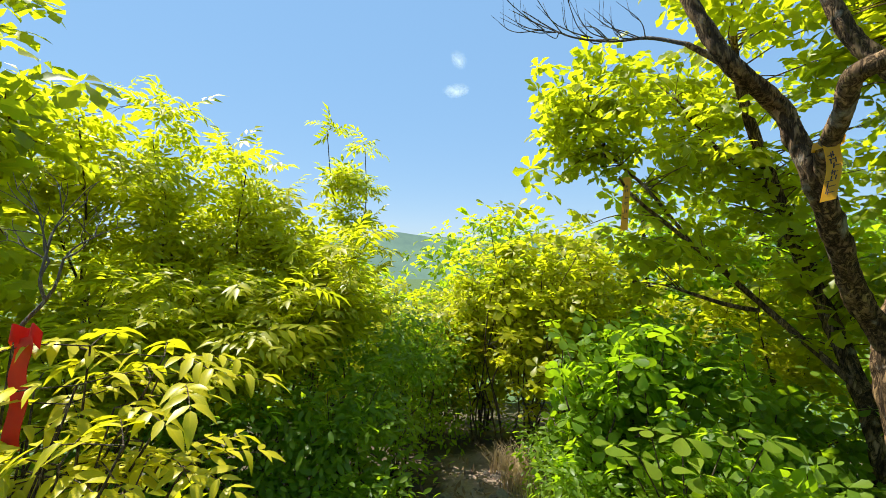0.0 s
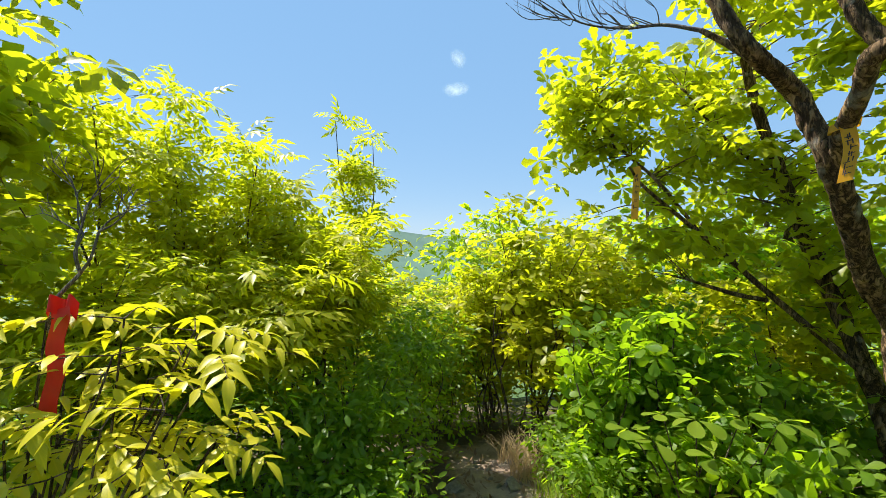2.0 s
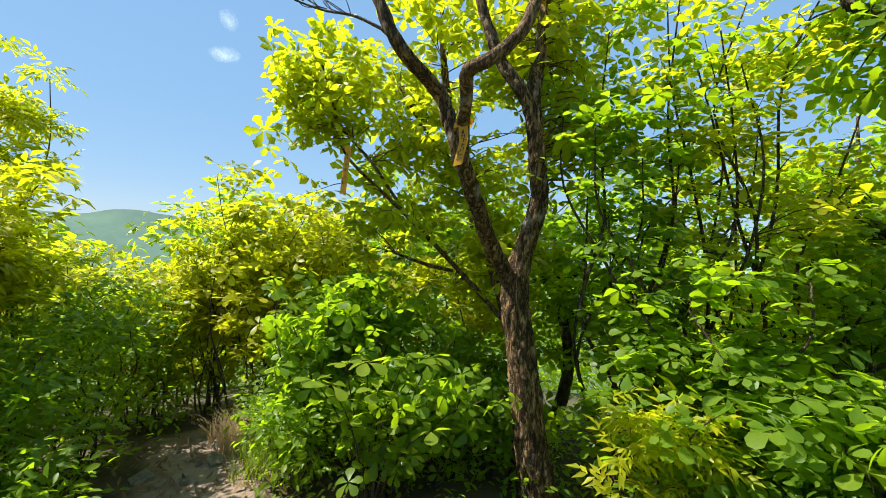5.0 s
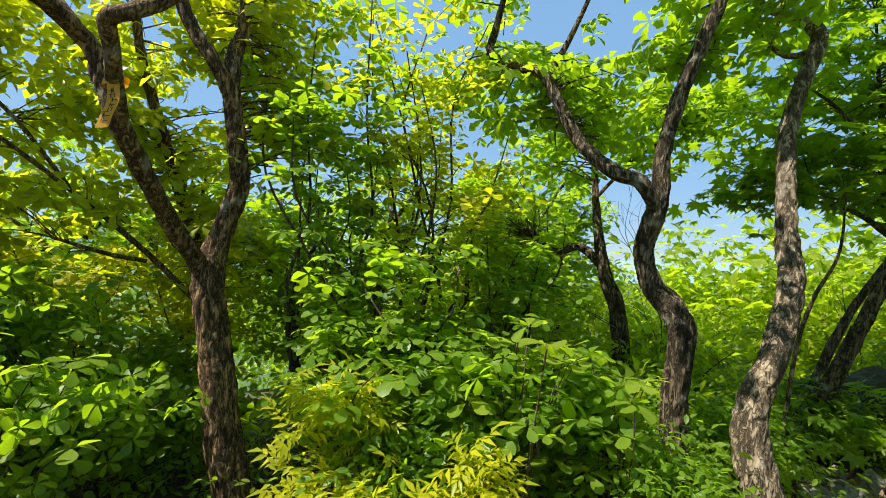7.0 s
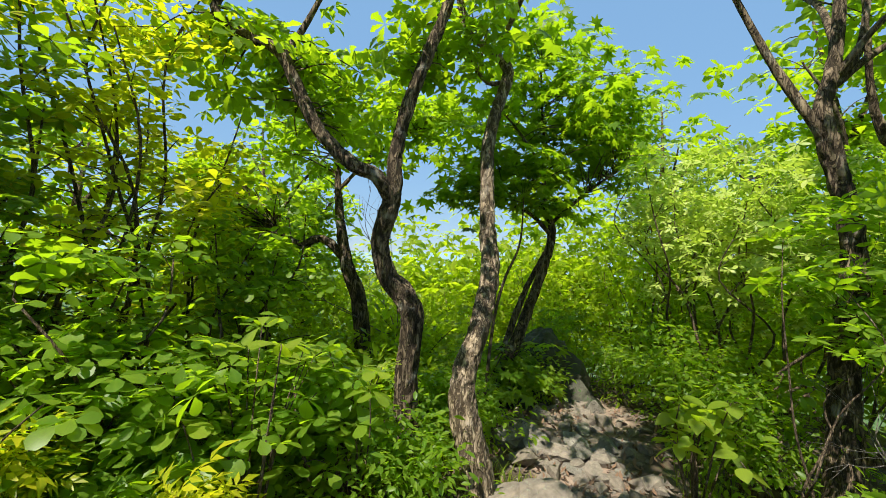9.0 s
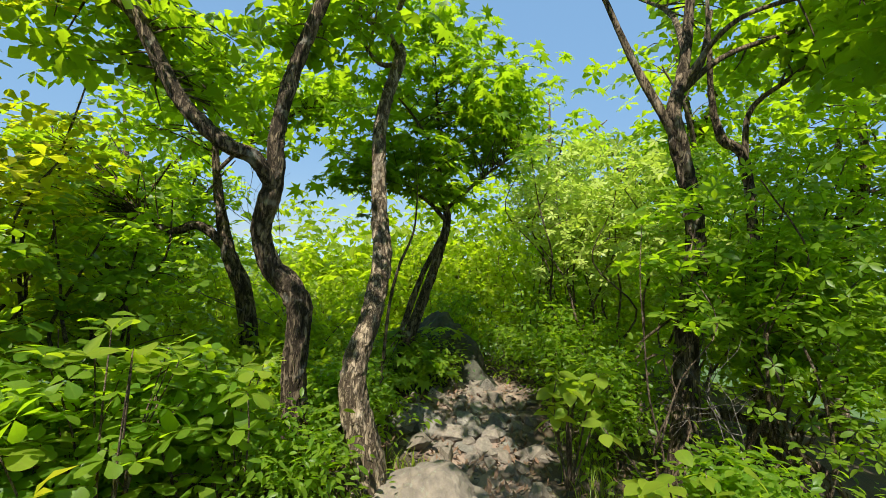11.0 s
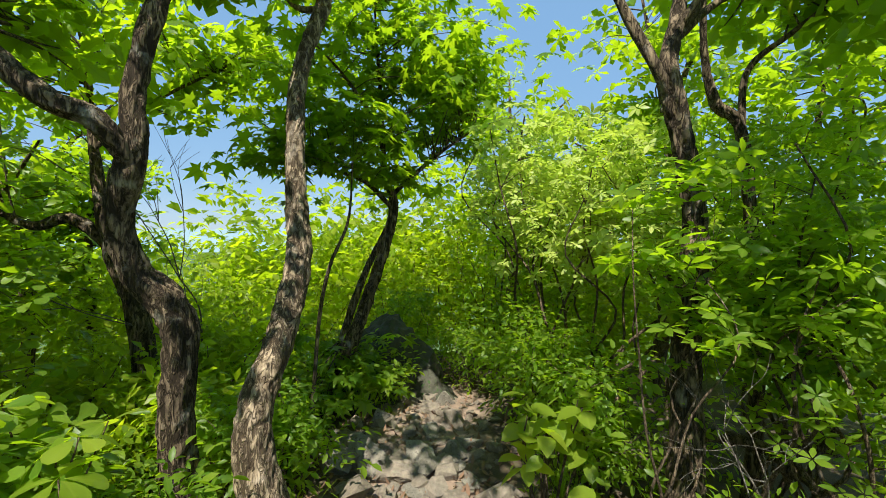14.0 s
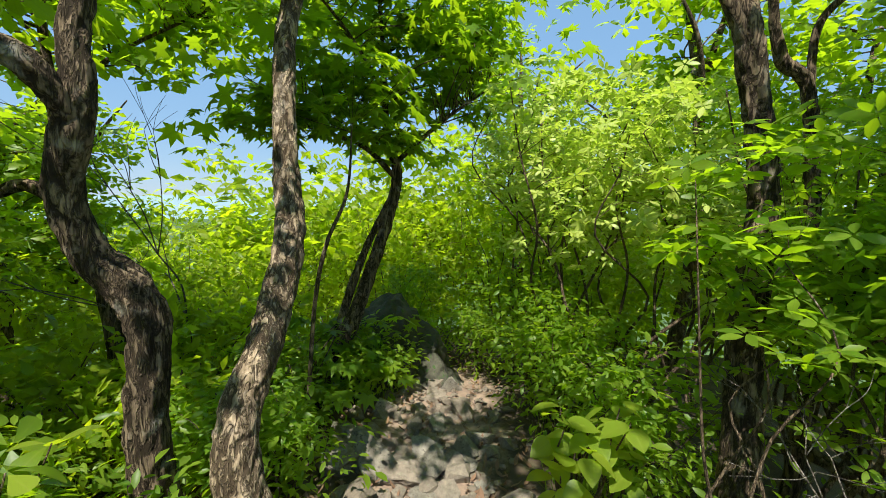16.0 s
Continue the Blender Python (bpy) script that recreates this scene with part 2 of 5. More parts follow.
# ---- mesh helpers ----
def mesh_obj(name, verts, faces, material, parent=None, label="", uvs=None, smooth=True):
    """An object from vertex and triangle arrays."""
    me = bpy.data.meshes.new(name)
    v = np.asarray(verts, np.float32).reshape(-1, 3)
    f = np.asarray(faces, np.int32).reshape(-1, 3)
    me.vertices.add(len(v))
    me.vertices.foreach_set("co", v.ravel())
    me.loops.add(f.size)
    me.loops.foreach_set("vertex_index", f.ravel())
    me.polygons.add(len(f))
    me.polygons.foreach_set("loop_start", np.arange(0, f.size, 3, dtype=np.int32))
    if uvs is not None:
        layer = me.uv_layers.new(name="UVMap")
        layer.data.foreach_set("uv", np.asarray(uvs, np.float32)[f.ravel()].ravel())
    if material in BARKS:
        me.attributes.new("ridge", "FLOAT", "POINT").data.foreach_set("value", np.full(len(v), 0.8, np.float32))
    me.update(calc_edges=True)
    me.polygons.foreach_set("use_smooth", np.full(len(f), smooth))
    me.materials.append(material)
    ob = new(name, me)
    if parent:
        ob.parent = parent
    if label:
        tagged(ob, label)
    return ob


def spline(ctrl, steps):
    """A smooth line through control rows (x, y, z, radius)."""
    c = np.array(ctrl, float)
    c = np.vstack([2 * c[0] - c[1], c, 2 * c[-1] - c[-2]])
    out = []
    for i in range(1, len(c) - 2):
        for s in np.linspace(0, 1, steps, endpoint=False):
            p0, p1, p2, p3 = c[i - 1:i + 3]
            out.append(0.5 * (2 * p1 + (p2 - p0) * s + (2 * p0 - 5 * p1 + 4 * p2 - p3) * s ** 2 + (3 * p1 - p0 - 3 * p2 + p3) * s ** 3))
    out.append(c[-2])
    return np.array(out)


def tube(line, sides, rough=0.0, seed=0, knots=0.0):
    """Vertices and triangles of a round limb along rows (x, y, z, radius), with furrows when rough."""
    rs = np.random.RandomState(seed)
    p, r = line[:, :3], np.maximum(line[:, 3], 0.0008)
    t = np.gradient(p, axis=0)
    t /= np.linalg.norm(t, axis=1)[:, None] + 1e-9
    a = np.cross(t, (0.31, 0.17, 0.2) if abs(t[0, 2]) > 0.7 else (0, 0, 1.0))
    a /= np.linalg.norm(a, axis=1)[:, None] + 1e-9
    b = np.cross(t, a)
    ang = np.linspace(0, 2 * np.pi, sides, endpoint=False)
    rad = np.repeat(r[:, None], sides, 1)
    if rough:
        ph, kk = rs.rand(6) * 6.28, rs.randint(3, 9, 6)
        s = np.cumsum(np.r_[0, np.linalg.norm(np.diff(p, axis=0), axis=1)])[:, None]
        w = sum(np.sin(kk[i] * ang[None] + ph[i] + 9 * (i - 2.5) * s + 2 * np.sin(14 * s + i)) for i in range(6)) / 6
        rad = rad * (1 + rough * w + rough * 0.5 * (rs.rand(*rad.shape) - 0.5))
        rad = rad * (1 + knots * np.sin(7 * s + ph[0]) * np.cos(ang[None] + ph[1]))
    ring = p[:, None] + rad[..., None] * (np.cos(ang)[None, :, None] * a[:, None] + np.sin(ang)[None, :, None] * b[:, None])
    n = len(p)
    i, j = np.meshgrid(np.arange(n - 1), np.arange(sides), indexing="ij")
    j2 = (j + 1) % sides
    q = [i * sides + j, i * sides + j2, (i + 1) * sides + j2, (i + 1) * sides + j]
    f = np.concatenate([np.stack([q[0], q[1], q[2]], -1).reshape(-1, 3), np.stack([q[0], q[2], q[3]], -1).reshape(-1, 3)])
    v = np.vstack([ring.reshape(-1, 3), p[-1:] + t[-1:] * r[-1]])
    top = (n - 1) * sides
    f = np.vstack([f, [(top + k, top + (k + 1) % sides, len(v) - 1) for k in range(sides)]])
    return v, f


def bark_limb(name, line, sides, bark, root, seed, depth=0.010):
    """A limb whose bark stands in long broken ridges."""
    v, f = tube(line, sides, 0.10, seed, 0.06)
    n, off = len(line), 7.3 * seed
    s = np.cumsum(np.r_[0, np.linalg.norm(np.diff(line[:, :3], axis=0), axis=1)])
    ridge = np.ones(len(v), np.float32)
    for i in range(n):
        r, c = max(line[i, 3], 0.01), line[i, :3]
        for j in range(sides):
            a = 6.2832 * j / sides
            x, y, z = r * math.cos(a), r * math.sin(a), s[i]
            w = 0.9 * noise.noise((x * 14 + off, y * 14, z * 9))
            k = abs(noise.noise((x * 24 + w + off, y * 24 - w, z * 8 + w))) * 2.4
            k = min(1.0, k)
            ridge[i * sides + j] = k
            p = v[i * sides + j]
            p += (p - c) / r * (depth * min(1.0, r / 0.05) * (k - 0.5))
    ob = mesh_obj(name, v, f, bark, root)
    ob.data.attributes["ridge"].data.foreach_set("value", ridge)
    return ob


def plain_limb(name, line, sides, bark, root, seed):
    v, f = tube(line, sides, 0.12, seed)
    return mesh_obj(name, v, f, bark, root)


def join(pieces):
    vs, fs, n = [], [], 0
    for v, f in pieces:
        vs.append(v)
        fs.append(np.asarray(f) + n)
        n += len(v)
    return np.vstack(vs), np.vstack(fs)


# ---- leaves ----
def blade(rows, droop=0.25, fold=0.18, wave=0.0):
    """One leaf along +x, length 1: rows of (place along it, half width). Vertices, triangles, uv."""
    v, uv, f = [(0, 0, 0)], [(0, 0)], []
    for k, (s, w) in enumerate(rows):
        z = -droop * s * s + wave * math.sin(5 * s)
        for side in (-1, 0, 1):
            v.append((s, side * w, z + abs(side) * w * fold))
            uv.append((s, side * w * 2.5))
    v.append((1, 0, -droop))
    uv.append((1, 0))
    f += [(0, 2, 1), (0, 3, 2)]
    for k in range(len(rows) - 1):
        a, b = 1 + 3 * k, 4 + 3 * k
        f += [(a, a + 1, b + 1), (a, b + 1, b), (a + 1, a + 2, b + 2), (a + 1, b + 2, b + 1)]
    a, e = 1 + 3 * (len(rows) - 1), len(v) - 1
    f += [(a, a + 1, e), (a + 1, a + 2, e)]
    return np.array(v, float), np.array(f), np.array(uv, float)


def star(lobes=7, droop=0.3):
    """One palmate leaf along +x, length about 1."""
    v, uv, f = [(0.12, 0, 0)], [(0, 0)], []
    n = 2 * lobes - 1
    for k in range(n):
        a = (k / (n - 1) - 0.5) * 4.4
        r = (0.88 - 0.13 * abs(a)) if k % 2 == 0 else (0.46 - 0.06 * abs(a))
        x, y = 0.12 + r * math.cos(a), r * math.sin(a)
        v.append((x, y, -droop * (x * x + y * y)))
        uv.append((x, y))
    f = [(0, k, k + 1) for k in range(1, n)]
    return np.array(v, float), np.array(f), np.array(uv, float)


def place_leaf(leaf, length, width, yaw, pitch, at, roll=0.0):
    m = Euler((roll, -pitch, yaw)).to_matrix()
    v = leaf[0] * (length, length * width, length)
    return v @ np.array(m).T + np.array(at), leaf[1], leaf[2]


def bundle(leaves):
    vs, fs, us, n = [], [], [], 0
    for v, f, u in leaves:
        vs.append(v)
        fs.append(f + n)
        us.append(u)
        n += len(v)
    return np.vstack(vs), np.vstack(fs), np.vstack(us)


OBOVATE = blade([(0.32, 0.12), (0.66, 0.26), (0.90, 0.20)], 0.24, 0.16)
NEAR_OBOVATE = blade([(0.15, 0.05), (0.35, 0.13), (0.55, 0.22), (0.72, 0.27), (0.86, 0.25), (0.955, 0.16)], 0.24, 0.16, 0.015)
OAKLEAF = blade([(0.25, 0.10), (0.46, 0.20), (0.54, 0.15), (0.72, 0.28), (0.86, 0.17)], 0.3, 0.2)
LANCE = blade([(0.18, 0.12), (0.45, 0.165), (0.75, 0.10)], 0.35, 0.3)
SLIM = blade([(0.42, 0.16)], 0.3, 0.3)
ROUNDLEAF = blade([(0.06, 0.17), (0.20, 0.32), (0.38, 0.37), (0.58, 0.34), (0.76, 0.24), (0.90, 0.11)], 0.25, 0.15)
BROAD = blade([(0.5, 0.25)], 0.25, 0.25)
OVAL = blade([(0.30, 0.19), (0.68, 0.20)], 0.25, 0.25)
ELLIPSE = blade([(0.16, 0.09), (0.45, 0.185), (0.78, 0.13)], 0.16, 0.2)
PALM = star()


def whorl(leaf, count, length, pitch, rs, width=1.0, loose=1.0):
    out = []
    for k in range(count):
        yaw = 2 * math.pi * (k + 0.35 * rs.rand()) / count
        out.append(place_leaf(leaf, length * (0.75 + 0.4 * rs.rand()), width, yaw, pitch + rs.randn() * 0.22 * loose, (0.008 * math.cos(yaw), 0.008 * math.sin(yaw), 0.012 * rs.rand()), rs.randn() * 0.3 * loose))
    return bundle(out)


def pinnate(leaf, pairs, length, leaflet, rs, width=1.0):
    """A feather-like compound leaf along +x."""
    out = []
    for k in range(pairs):
        s = (k + 1.2) / (pairs + 1.0) * length
        z = 0.18 * s - 0.9 * s * s / length * 0.45
        for side in (-1, 1):
            out.append(place_leaf(leaf, leaflet * (0.8 + 0.3 * rs.rand()), width, side * (0.95 - 0.06 * k) + rs.randn() * 0.12, -0.18 + rs.randn() * 0.15, (s, 0, z), side * 0.25 + rs.randn() * 0.2))
    z = 0.18 * length - 0.4 * length
    out.append(place_leaf(leaf, leaflet * 1.15, width, rs.randn() * 0.1, -0.35, (length, 0, z * 0.5)))
    return bundle(out)


def compound(leaf, count, pairs, length, leaflet, rs, width=1.0):
    out = []
    for k in range(count):
        v, f, u = pinnate(leaf, pairs, length * (0.8 + 0.3 * rs.rand()), leaflet, rs, width)
        m = np.array(Euler((rs.randn() * 0.2, -0.2 + rs.randn() * 0.25, 2 * math.pi * (k + 0.4 * rs.rand()) / count)).to_matrix())
        out.append((v @ m.T, f, u))
    return bundle(out)


def tier(leaf, count, length, rs):
    """A flat spray of stalked leaves."""
    out = []
    for k in range(count):
        a, d = rs.rand() * 6.28, 0.03 + 0.13 * rs.rand()
        out.append(place_leaf(leaf, length * (0.7 + 0.5 * rs.rand()), 1.0, a + rs.randn() * 0.4, -0.12 + rs.randn() * 0.2, (d * math.cos(a), d * math.sin(a), rs.randn() * 0.012), rs.randn() * 0.25))
    return bundle(out)


_r = np.random.RandomState(3)
KINDS = {
    "azalea": ([whorl(OBOVATE, 5, 0.092, -0.04, _r, 1.25, 0.6) for _ in range(4)], M_AZA),
    # Young leaves whose yellow also holds painted sunlight.
    "young": ([whorl(OBOVATE, 5, 0.085, 0.15, _r, 1.0) for _ in range(4)], M_AZY),
    "lance": ([whorl(ELLIPSE, 6, 0.10, 0.05, _r, 1.15) for _ in range(4)], M_AZA),
    # Pale whorls: sunlight is put into the leaf colour.
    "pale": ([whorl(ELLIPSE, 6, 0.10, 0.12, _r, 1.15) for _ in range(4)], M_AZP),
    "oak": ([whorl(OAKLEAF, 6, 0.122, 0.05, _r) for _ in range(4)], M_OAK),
    "oak_sun_tint": ([whorl(OAKLEAF, 6, 0.120, 0.0, _r) for _ in range(4)], M_OAKY),
    "ash": ([compound(SLIM, 3, 4, 0.19, 0.085, _r, 1.1) for _ in range(4)], M_ASH),
    "maple": ([tier(PALM, 5, 0.10, _r) for _ in range(4)], M_MAP),
    "small": ([tier(OVAL, 7, 0.058, _r) for _ in range(4)], M_AZA),
    "wood": ([tier(BROAD, 5, 0.105, _r) for _ in range(4)], M_WOOD),
}

# ---- lie of the land ----
TRAIL_N = np.array([(0.40, 0.3), (0.55, 2.0), (0.76, 3.9), (0.74, 4.6)])
TRAIL_E = np.array([(0.40, 0.3), (1.4, -0.1), (2.6, -0.55), (4.2, -0.95), (5.3, -1.45)])


def line_distance(x, y, line):
    p = np.stack([np.asarray(x, float), np.asarray(y, float)], -1)
    best = np.full(p.shape[:-1], 1e9)
    for a, b in zip(line[:-1], line[1:]):
        d = b - a
        s = np.clip(((p - a) @ d) / (d @ d), 0, 1)
        best = np.minimum(best, np.linalg.norm(p - (a + s[..., None] * d), axis=-1))
    return best


def trail_distance(x, y):
    return np.minimum(line_distance(x, y, TRAIL_N), line_distance(x, y, TRAIL_E))


def ground_z(x, y):
    x, y = np.asarray(x, float), np.asarray(y, float)
    d = trail_distance(x, y)
    z = -0.13 - 0.10 * np.clip(y - 2.0, 0, 8) - 0.05 * np.clip(x - 5.2, 0, 6)
    z = z - 0.16 * np.clip(d - 0.7, 0, 6)
    r = np.hypot(x - 1.8, y - 0.8)
    z = z - 0.42 * np.clip(r - 9, 0, 120) - 0.02 * np.clip(r - 129, 0, 400)
    bumpy = 0.035 * np.sin(3.1 * x + 1.3 * y) * np.sin(2.3 * y - 0.7 * x) + 0.018 * np.sin(8.3 * x + 2 * np.sin(5 * y)) * np.sin(7.1 * y)
    return z + bumpy * np.clip(1.5 - r / 30, 0, 1)


def gz(x, y):
    return float(ground_z(x, y))


# ---- ground, hills, cloud ----
def build_ground():
    rings = np.concatenate([np.arange(1, 115) * 0.075, np.geomspace(8.7, 4200, 55)])
    seg = 200
    a = np.linspace(0, 2 * np.pi, seg, endpoint=False)
    x = 1.8 + rings[:, None] * np.cos(a)
    y = 0.8 + rings[:, None] * np.sin(a)
    z = ground_z(x, y)
    v = np.vstack([[(1.8, 0.8, gz(1.8, 0.8))], np.stack([x, y, z], -1).reshape(-1, 3)])
    i, j = np.meshgrid(np.arange(len(rings) - 1), np.arange(seg), indexing="ij")
    j2 = (j + 1) % seg
    q = [1 + i * seg + j, 1 + (i + 1) * seg + j, 1 + (i + 1) * seg + j2, 1 + i * seg + j2]
    f = np.concatenate([np.stack([q[0], q[1], q[2]], -1).reshape(-1, 3), np.stack([q[0], q[2], q[3]], -1).reshape(-1, 3)])
    f = np.vstack([[(0, 1 + k, 1 + (k + 1) % seg) for k in range(seg)], f])
    ob = mesh_obj("ground", v, f, M_GROUND)
    d = trail_distance(v[:, 0], v[:, 1])
    ob.data.attributes.new("trail", "FLOAT", "POINT").data.foreach_set("value", np.clip(1.0 - d / 0.62, 0, 1).astype(np.float32))
    r = np.hypot(v[:, 0] - 1.8, v[:, 1] - 0.8)
    ob.data.attributes.new("far", "FLOAT", "POINT").data.foreach_set("value", np.clip((r - 6) / 8, 0, 1).astype(np.float32))
    return tagged(ob, "stony brown trail soil and leaf litter", "ground", kind="structure")


ground = build_ground()


def hill(name, bearing, spread, dist, base, crest, material, label, seed):
    """A wooded ridge far off, seen over bearing +- spread degrees (clockwise from +y)."""
    rs = np.random.RandomState(seed)
    n, rows = 180, 14
    b = np.radians(np.linspace(bearing - spread, bearing + spread, n))
    ph = rs.rand(8) * 6.28
    u = np.linspace(-1, 1, n)
    top = crest(u) + sum(np.sin((9 + 11 * k) * u + ph[k]) * dist * 0.0016 / (1 + 0.5 * k) for k in range(8))
    v = []
    for k in range(rows):
        s = k / (rows - 1)
        h = base + (top - base) * s
        d = dist * (0.82 + 0.18 * s) + dist * 0.006 * np.sin(14 * u + 3 * s + ph[0]) * math.sin(math.pi * s)
        v.append(np.stack([d * np.sin(b), d * np.cos(b), h], -1))
    v = np.array(v)
    i, j = np.meshgrid(np.arange(rows - 1), np.arange(n - 1), indexing="ij")
    q = [i * n + j, i * n + j + 1, (i + 1) * n + j + 1, (i + 1) * n + j]
    f = np.concatenate([np.stack([q[0], q[1], q[2]], -1).reshape(-1, 3), np.stack([q[0], q[2], q[3]], -1).reshape(-1, 3)])
    return tagged(mesh_obj(name, v.reshape(-1, 3), f, material), label, "hill", kind="structure")


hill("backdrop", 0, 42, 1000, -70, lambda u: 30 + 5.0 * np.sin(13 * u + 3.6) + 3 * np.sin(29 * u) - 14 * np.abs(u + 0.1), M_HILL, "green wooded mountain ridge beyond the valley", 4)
hill("backdrop", 85, 60, 1900, -110, lambda u: 26 + 10 * np.sin(5 * u), M_HAZE, "hills across the valley with haze painted in pale blue", 6)
hill("backdrop", 215, 75, 1700, -100, lambda u: 8 + 8 * np.sin(4 * u), M_HAZE, "hills across the valley with haze painted in pale blue", 9)


def cloud(bearing, height, wide, tall, seed):
    """A small torn cloud, a soft sheet high over the valley."""
    m, n, l, b = mat("cloud")
    tex = noise_tex(n, l, 0.030, 6, 0.66, (1.0 + 0.4 * seed, 1.6 - 0.3 * seed, 1.0 + seed))
    co = n.new("ShaderNodeTexCoord")
    grad = n.new("ShaderNodeTexGradient")
    grad.gradient_type = "SPHERICAL"
    mp = n.new("ShaderNodeMapping")
    mp.inputs["Scale"].default_value = (1 / wide, 1 / tall, 1)
    l.new(co.outputs["Object"], mp.inputs[0])
    l.new(mp.outputs[0], grad.inputs[0])
    mul = n.new("ShaderNodeMath")
    mul.operation = "MULTIPLY"
    l.new(tex.outputs[0], mul.inputs[0])
    l.new(grad.outputs[1], mul.inputs[1])
    r = ramp(n, [(0.16, (0, 0, 0)), (0.46 + 0.06 * seed, (0.85, 0.85, 0.85))])
    l.new(mul.outputs[0], r.inputs[0])
    l.new(r.outputs[0], b.inputs["Alpha"])
    b.inputs["Base Color"].default_value = (0.9, 0.9, 0.9, 1)
    # The cloud's sunlit brightness is painted in as emission.
    b.inputs["Emission Color"].default_value = (0.55, 0.62, 0.72, 1)
    b.inputs["Emission Strength"].default_value = 0.55
    k = 24
    rim = [(wide * math.cos(a), tall * math.sin(a), 0) for a in np.linspace(0, 2 * math.pi, k, endpoint=False)]
    ob = mesh_obj("backdrop", [(0, 0, 0)] + rim, [(0, 1 + i, 1 + (i + 1) % k) for i in range(k)], m)
    a = radians(bearing)
    at = Vector((1400 * math.sin(a), 1400 * math.cos(a), height))
    ob.matrix_world = look(at, at * 2, seed * 8)
    return tagged(ob, "small torn white cloud in a blue sky", "cloud", kind="structure")


cloud(1.7, 508, 66, 34, 1)
cloud(2.0, 608, 36, 46, 3)


# ---- foliage ----
def scatter(name, kind, points, rs, parent, tilt=0.4, scale=1.0, clear=0.27, label=""):
    """Sprigs of leaves at the points, as one crown; none over the trail itself."""
    temps, material = KINDS[kind]
    pts = np.asarray(points, float)
    ok = (trail_distance(pts[:, 0], pts[:, 1]) > clear) | (pts[:, 2] > 2.35)
    pts = pts[ok & (pts[:, 2] > ground_z(pts[:, 0], pts[:, 1]) + 0.02)]
    vs, fs, us, n = [], [], [], 0
    for k, (tv, tf, tu) in enumerate(temps):
        p = pts[k::len(temps)]
        m = len(p)
        if not m:
            continue
        yaw, pit, rol = rs.rand(m) * 6.283, rs.randn(m) * tilt, rs.randn(m) * tilt
        s = scale * (0.75 + 0.5 * rs.rand(m))
        cy, sy, cp, sp, cr, sr = np.cos(yaw), np.sin(yaw), np.cos(pit), np.sin(pit), np.cos(rol), np.sin(rol)
        R = np.stack([np.stack([cy * cp, cy * sp * sr - sy * cr, cy * sp * cr + sy * sr], -1),
                      np.stack([sy * cp, sy * sp * sr + cy * cr, sy * sp * cr - cy * sr], -1),
                      np.stack([-sp, cp * sr, cp * cr], -1)], 1)
        v = np.einsum("mij,nj->mni", R * s[:, None, None], tv) + p[:, None]
        f = tf[None] + (np.arange(m) * len(tv))[:, None, None] + n
        vs.append(v.reshape(-1, 3))
        fs.append(f.reshape(-1, 3))
        us.append(np.tile(tu, (m, 1)))
        n += m * len(tv)
    return mesh_obj(name, np.vstack(vs), np.vstack(fs), material, parent, label, np.vstack(us), True)


def in_blob(rs, n, centre, radii, shell=0.5):
    d = rs.randn(n, 3)
    d /= np.linalg.norm(d, axis=1)[:, None]
    return np.array(centre) + d * (rs.rand(n) ** shell)[:, None] * np.array(radii)


def spread(rs, tips, per, size, flat=0.4):
    """Sprig points in flat clumps round the tips."""
    p = np.repeat(tips, per, 0)
    d = rs.randn(len(p), 3) * size * np.array((1, 1, flat))
    return p + d


def twigs(rs, tips, limbs, radius=0.006):
    """Thin branches from the limbs to the tips."""
    src = np.vstack(limbs)
    out = []
    for t in tips:
        d = src[:, :3] - t
        cost = np.linalg.norm(d, axis=1) * (1 + 0.5 * rs.rand(len(d))) + 0.6 * np.clip(d[:, 2] + 0.1, 0, None)
        s = src[np.argmin(cost)]
        a = s[:3]
        mid = (a + t) / 2 + rs.randn(3) * 0.05 * np.linalg.norm(t - a) + (0, 0, 0.08 * np.linalg.norm(t - a))
        r0 = min(s[3] * 0.5, radius * (0.7 + 0.5 * np.linalg.norm(t - a)))
        ctrl = [(*a, r0), (*mid, r0 * 0.7), (*t, r0 * 0.35)]
        out.append(tube(spline(ctrl, 3), 4))
    return join(out)


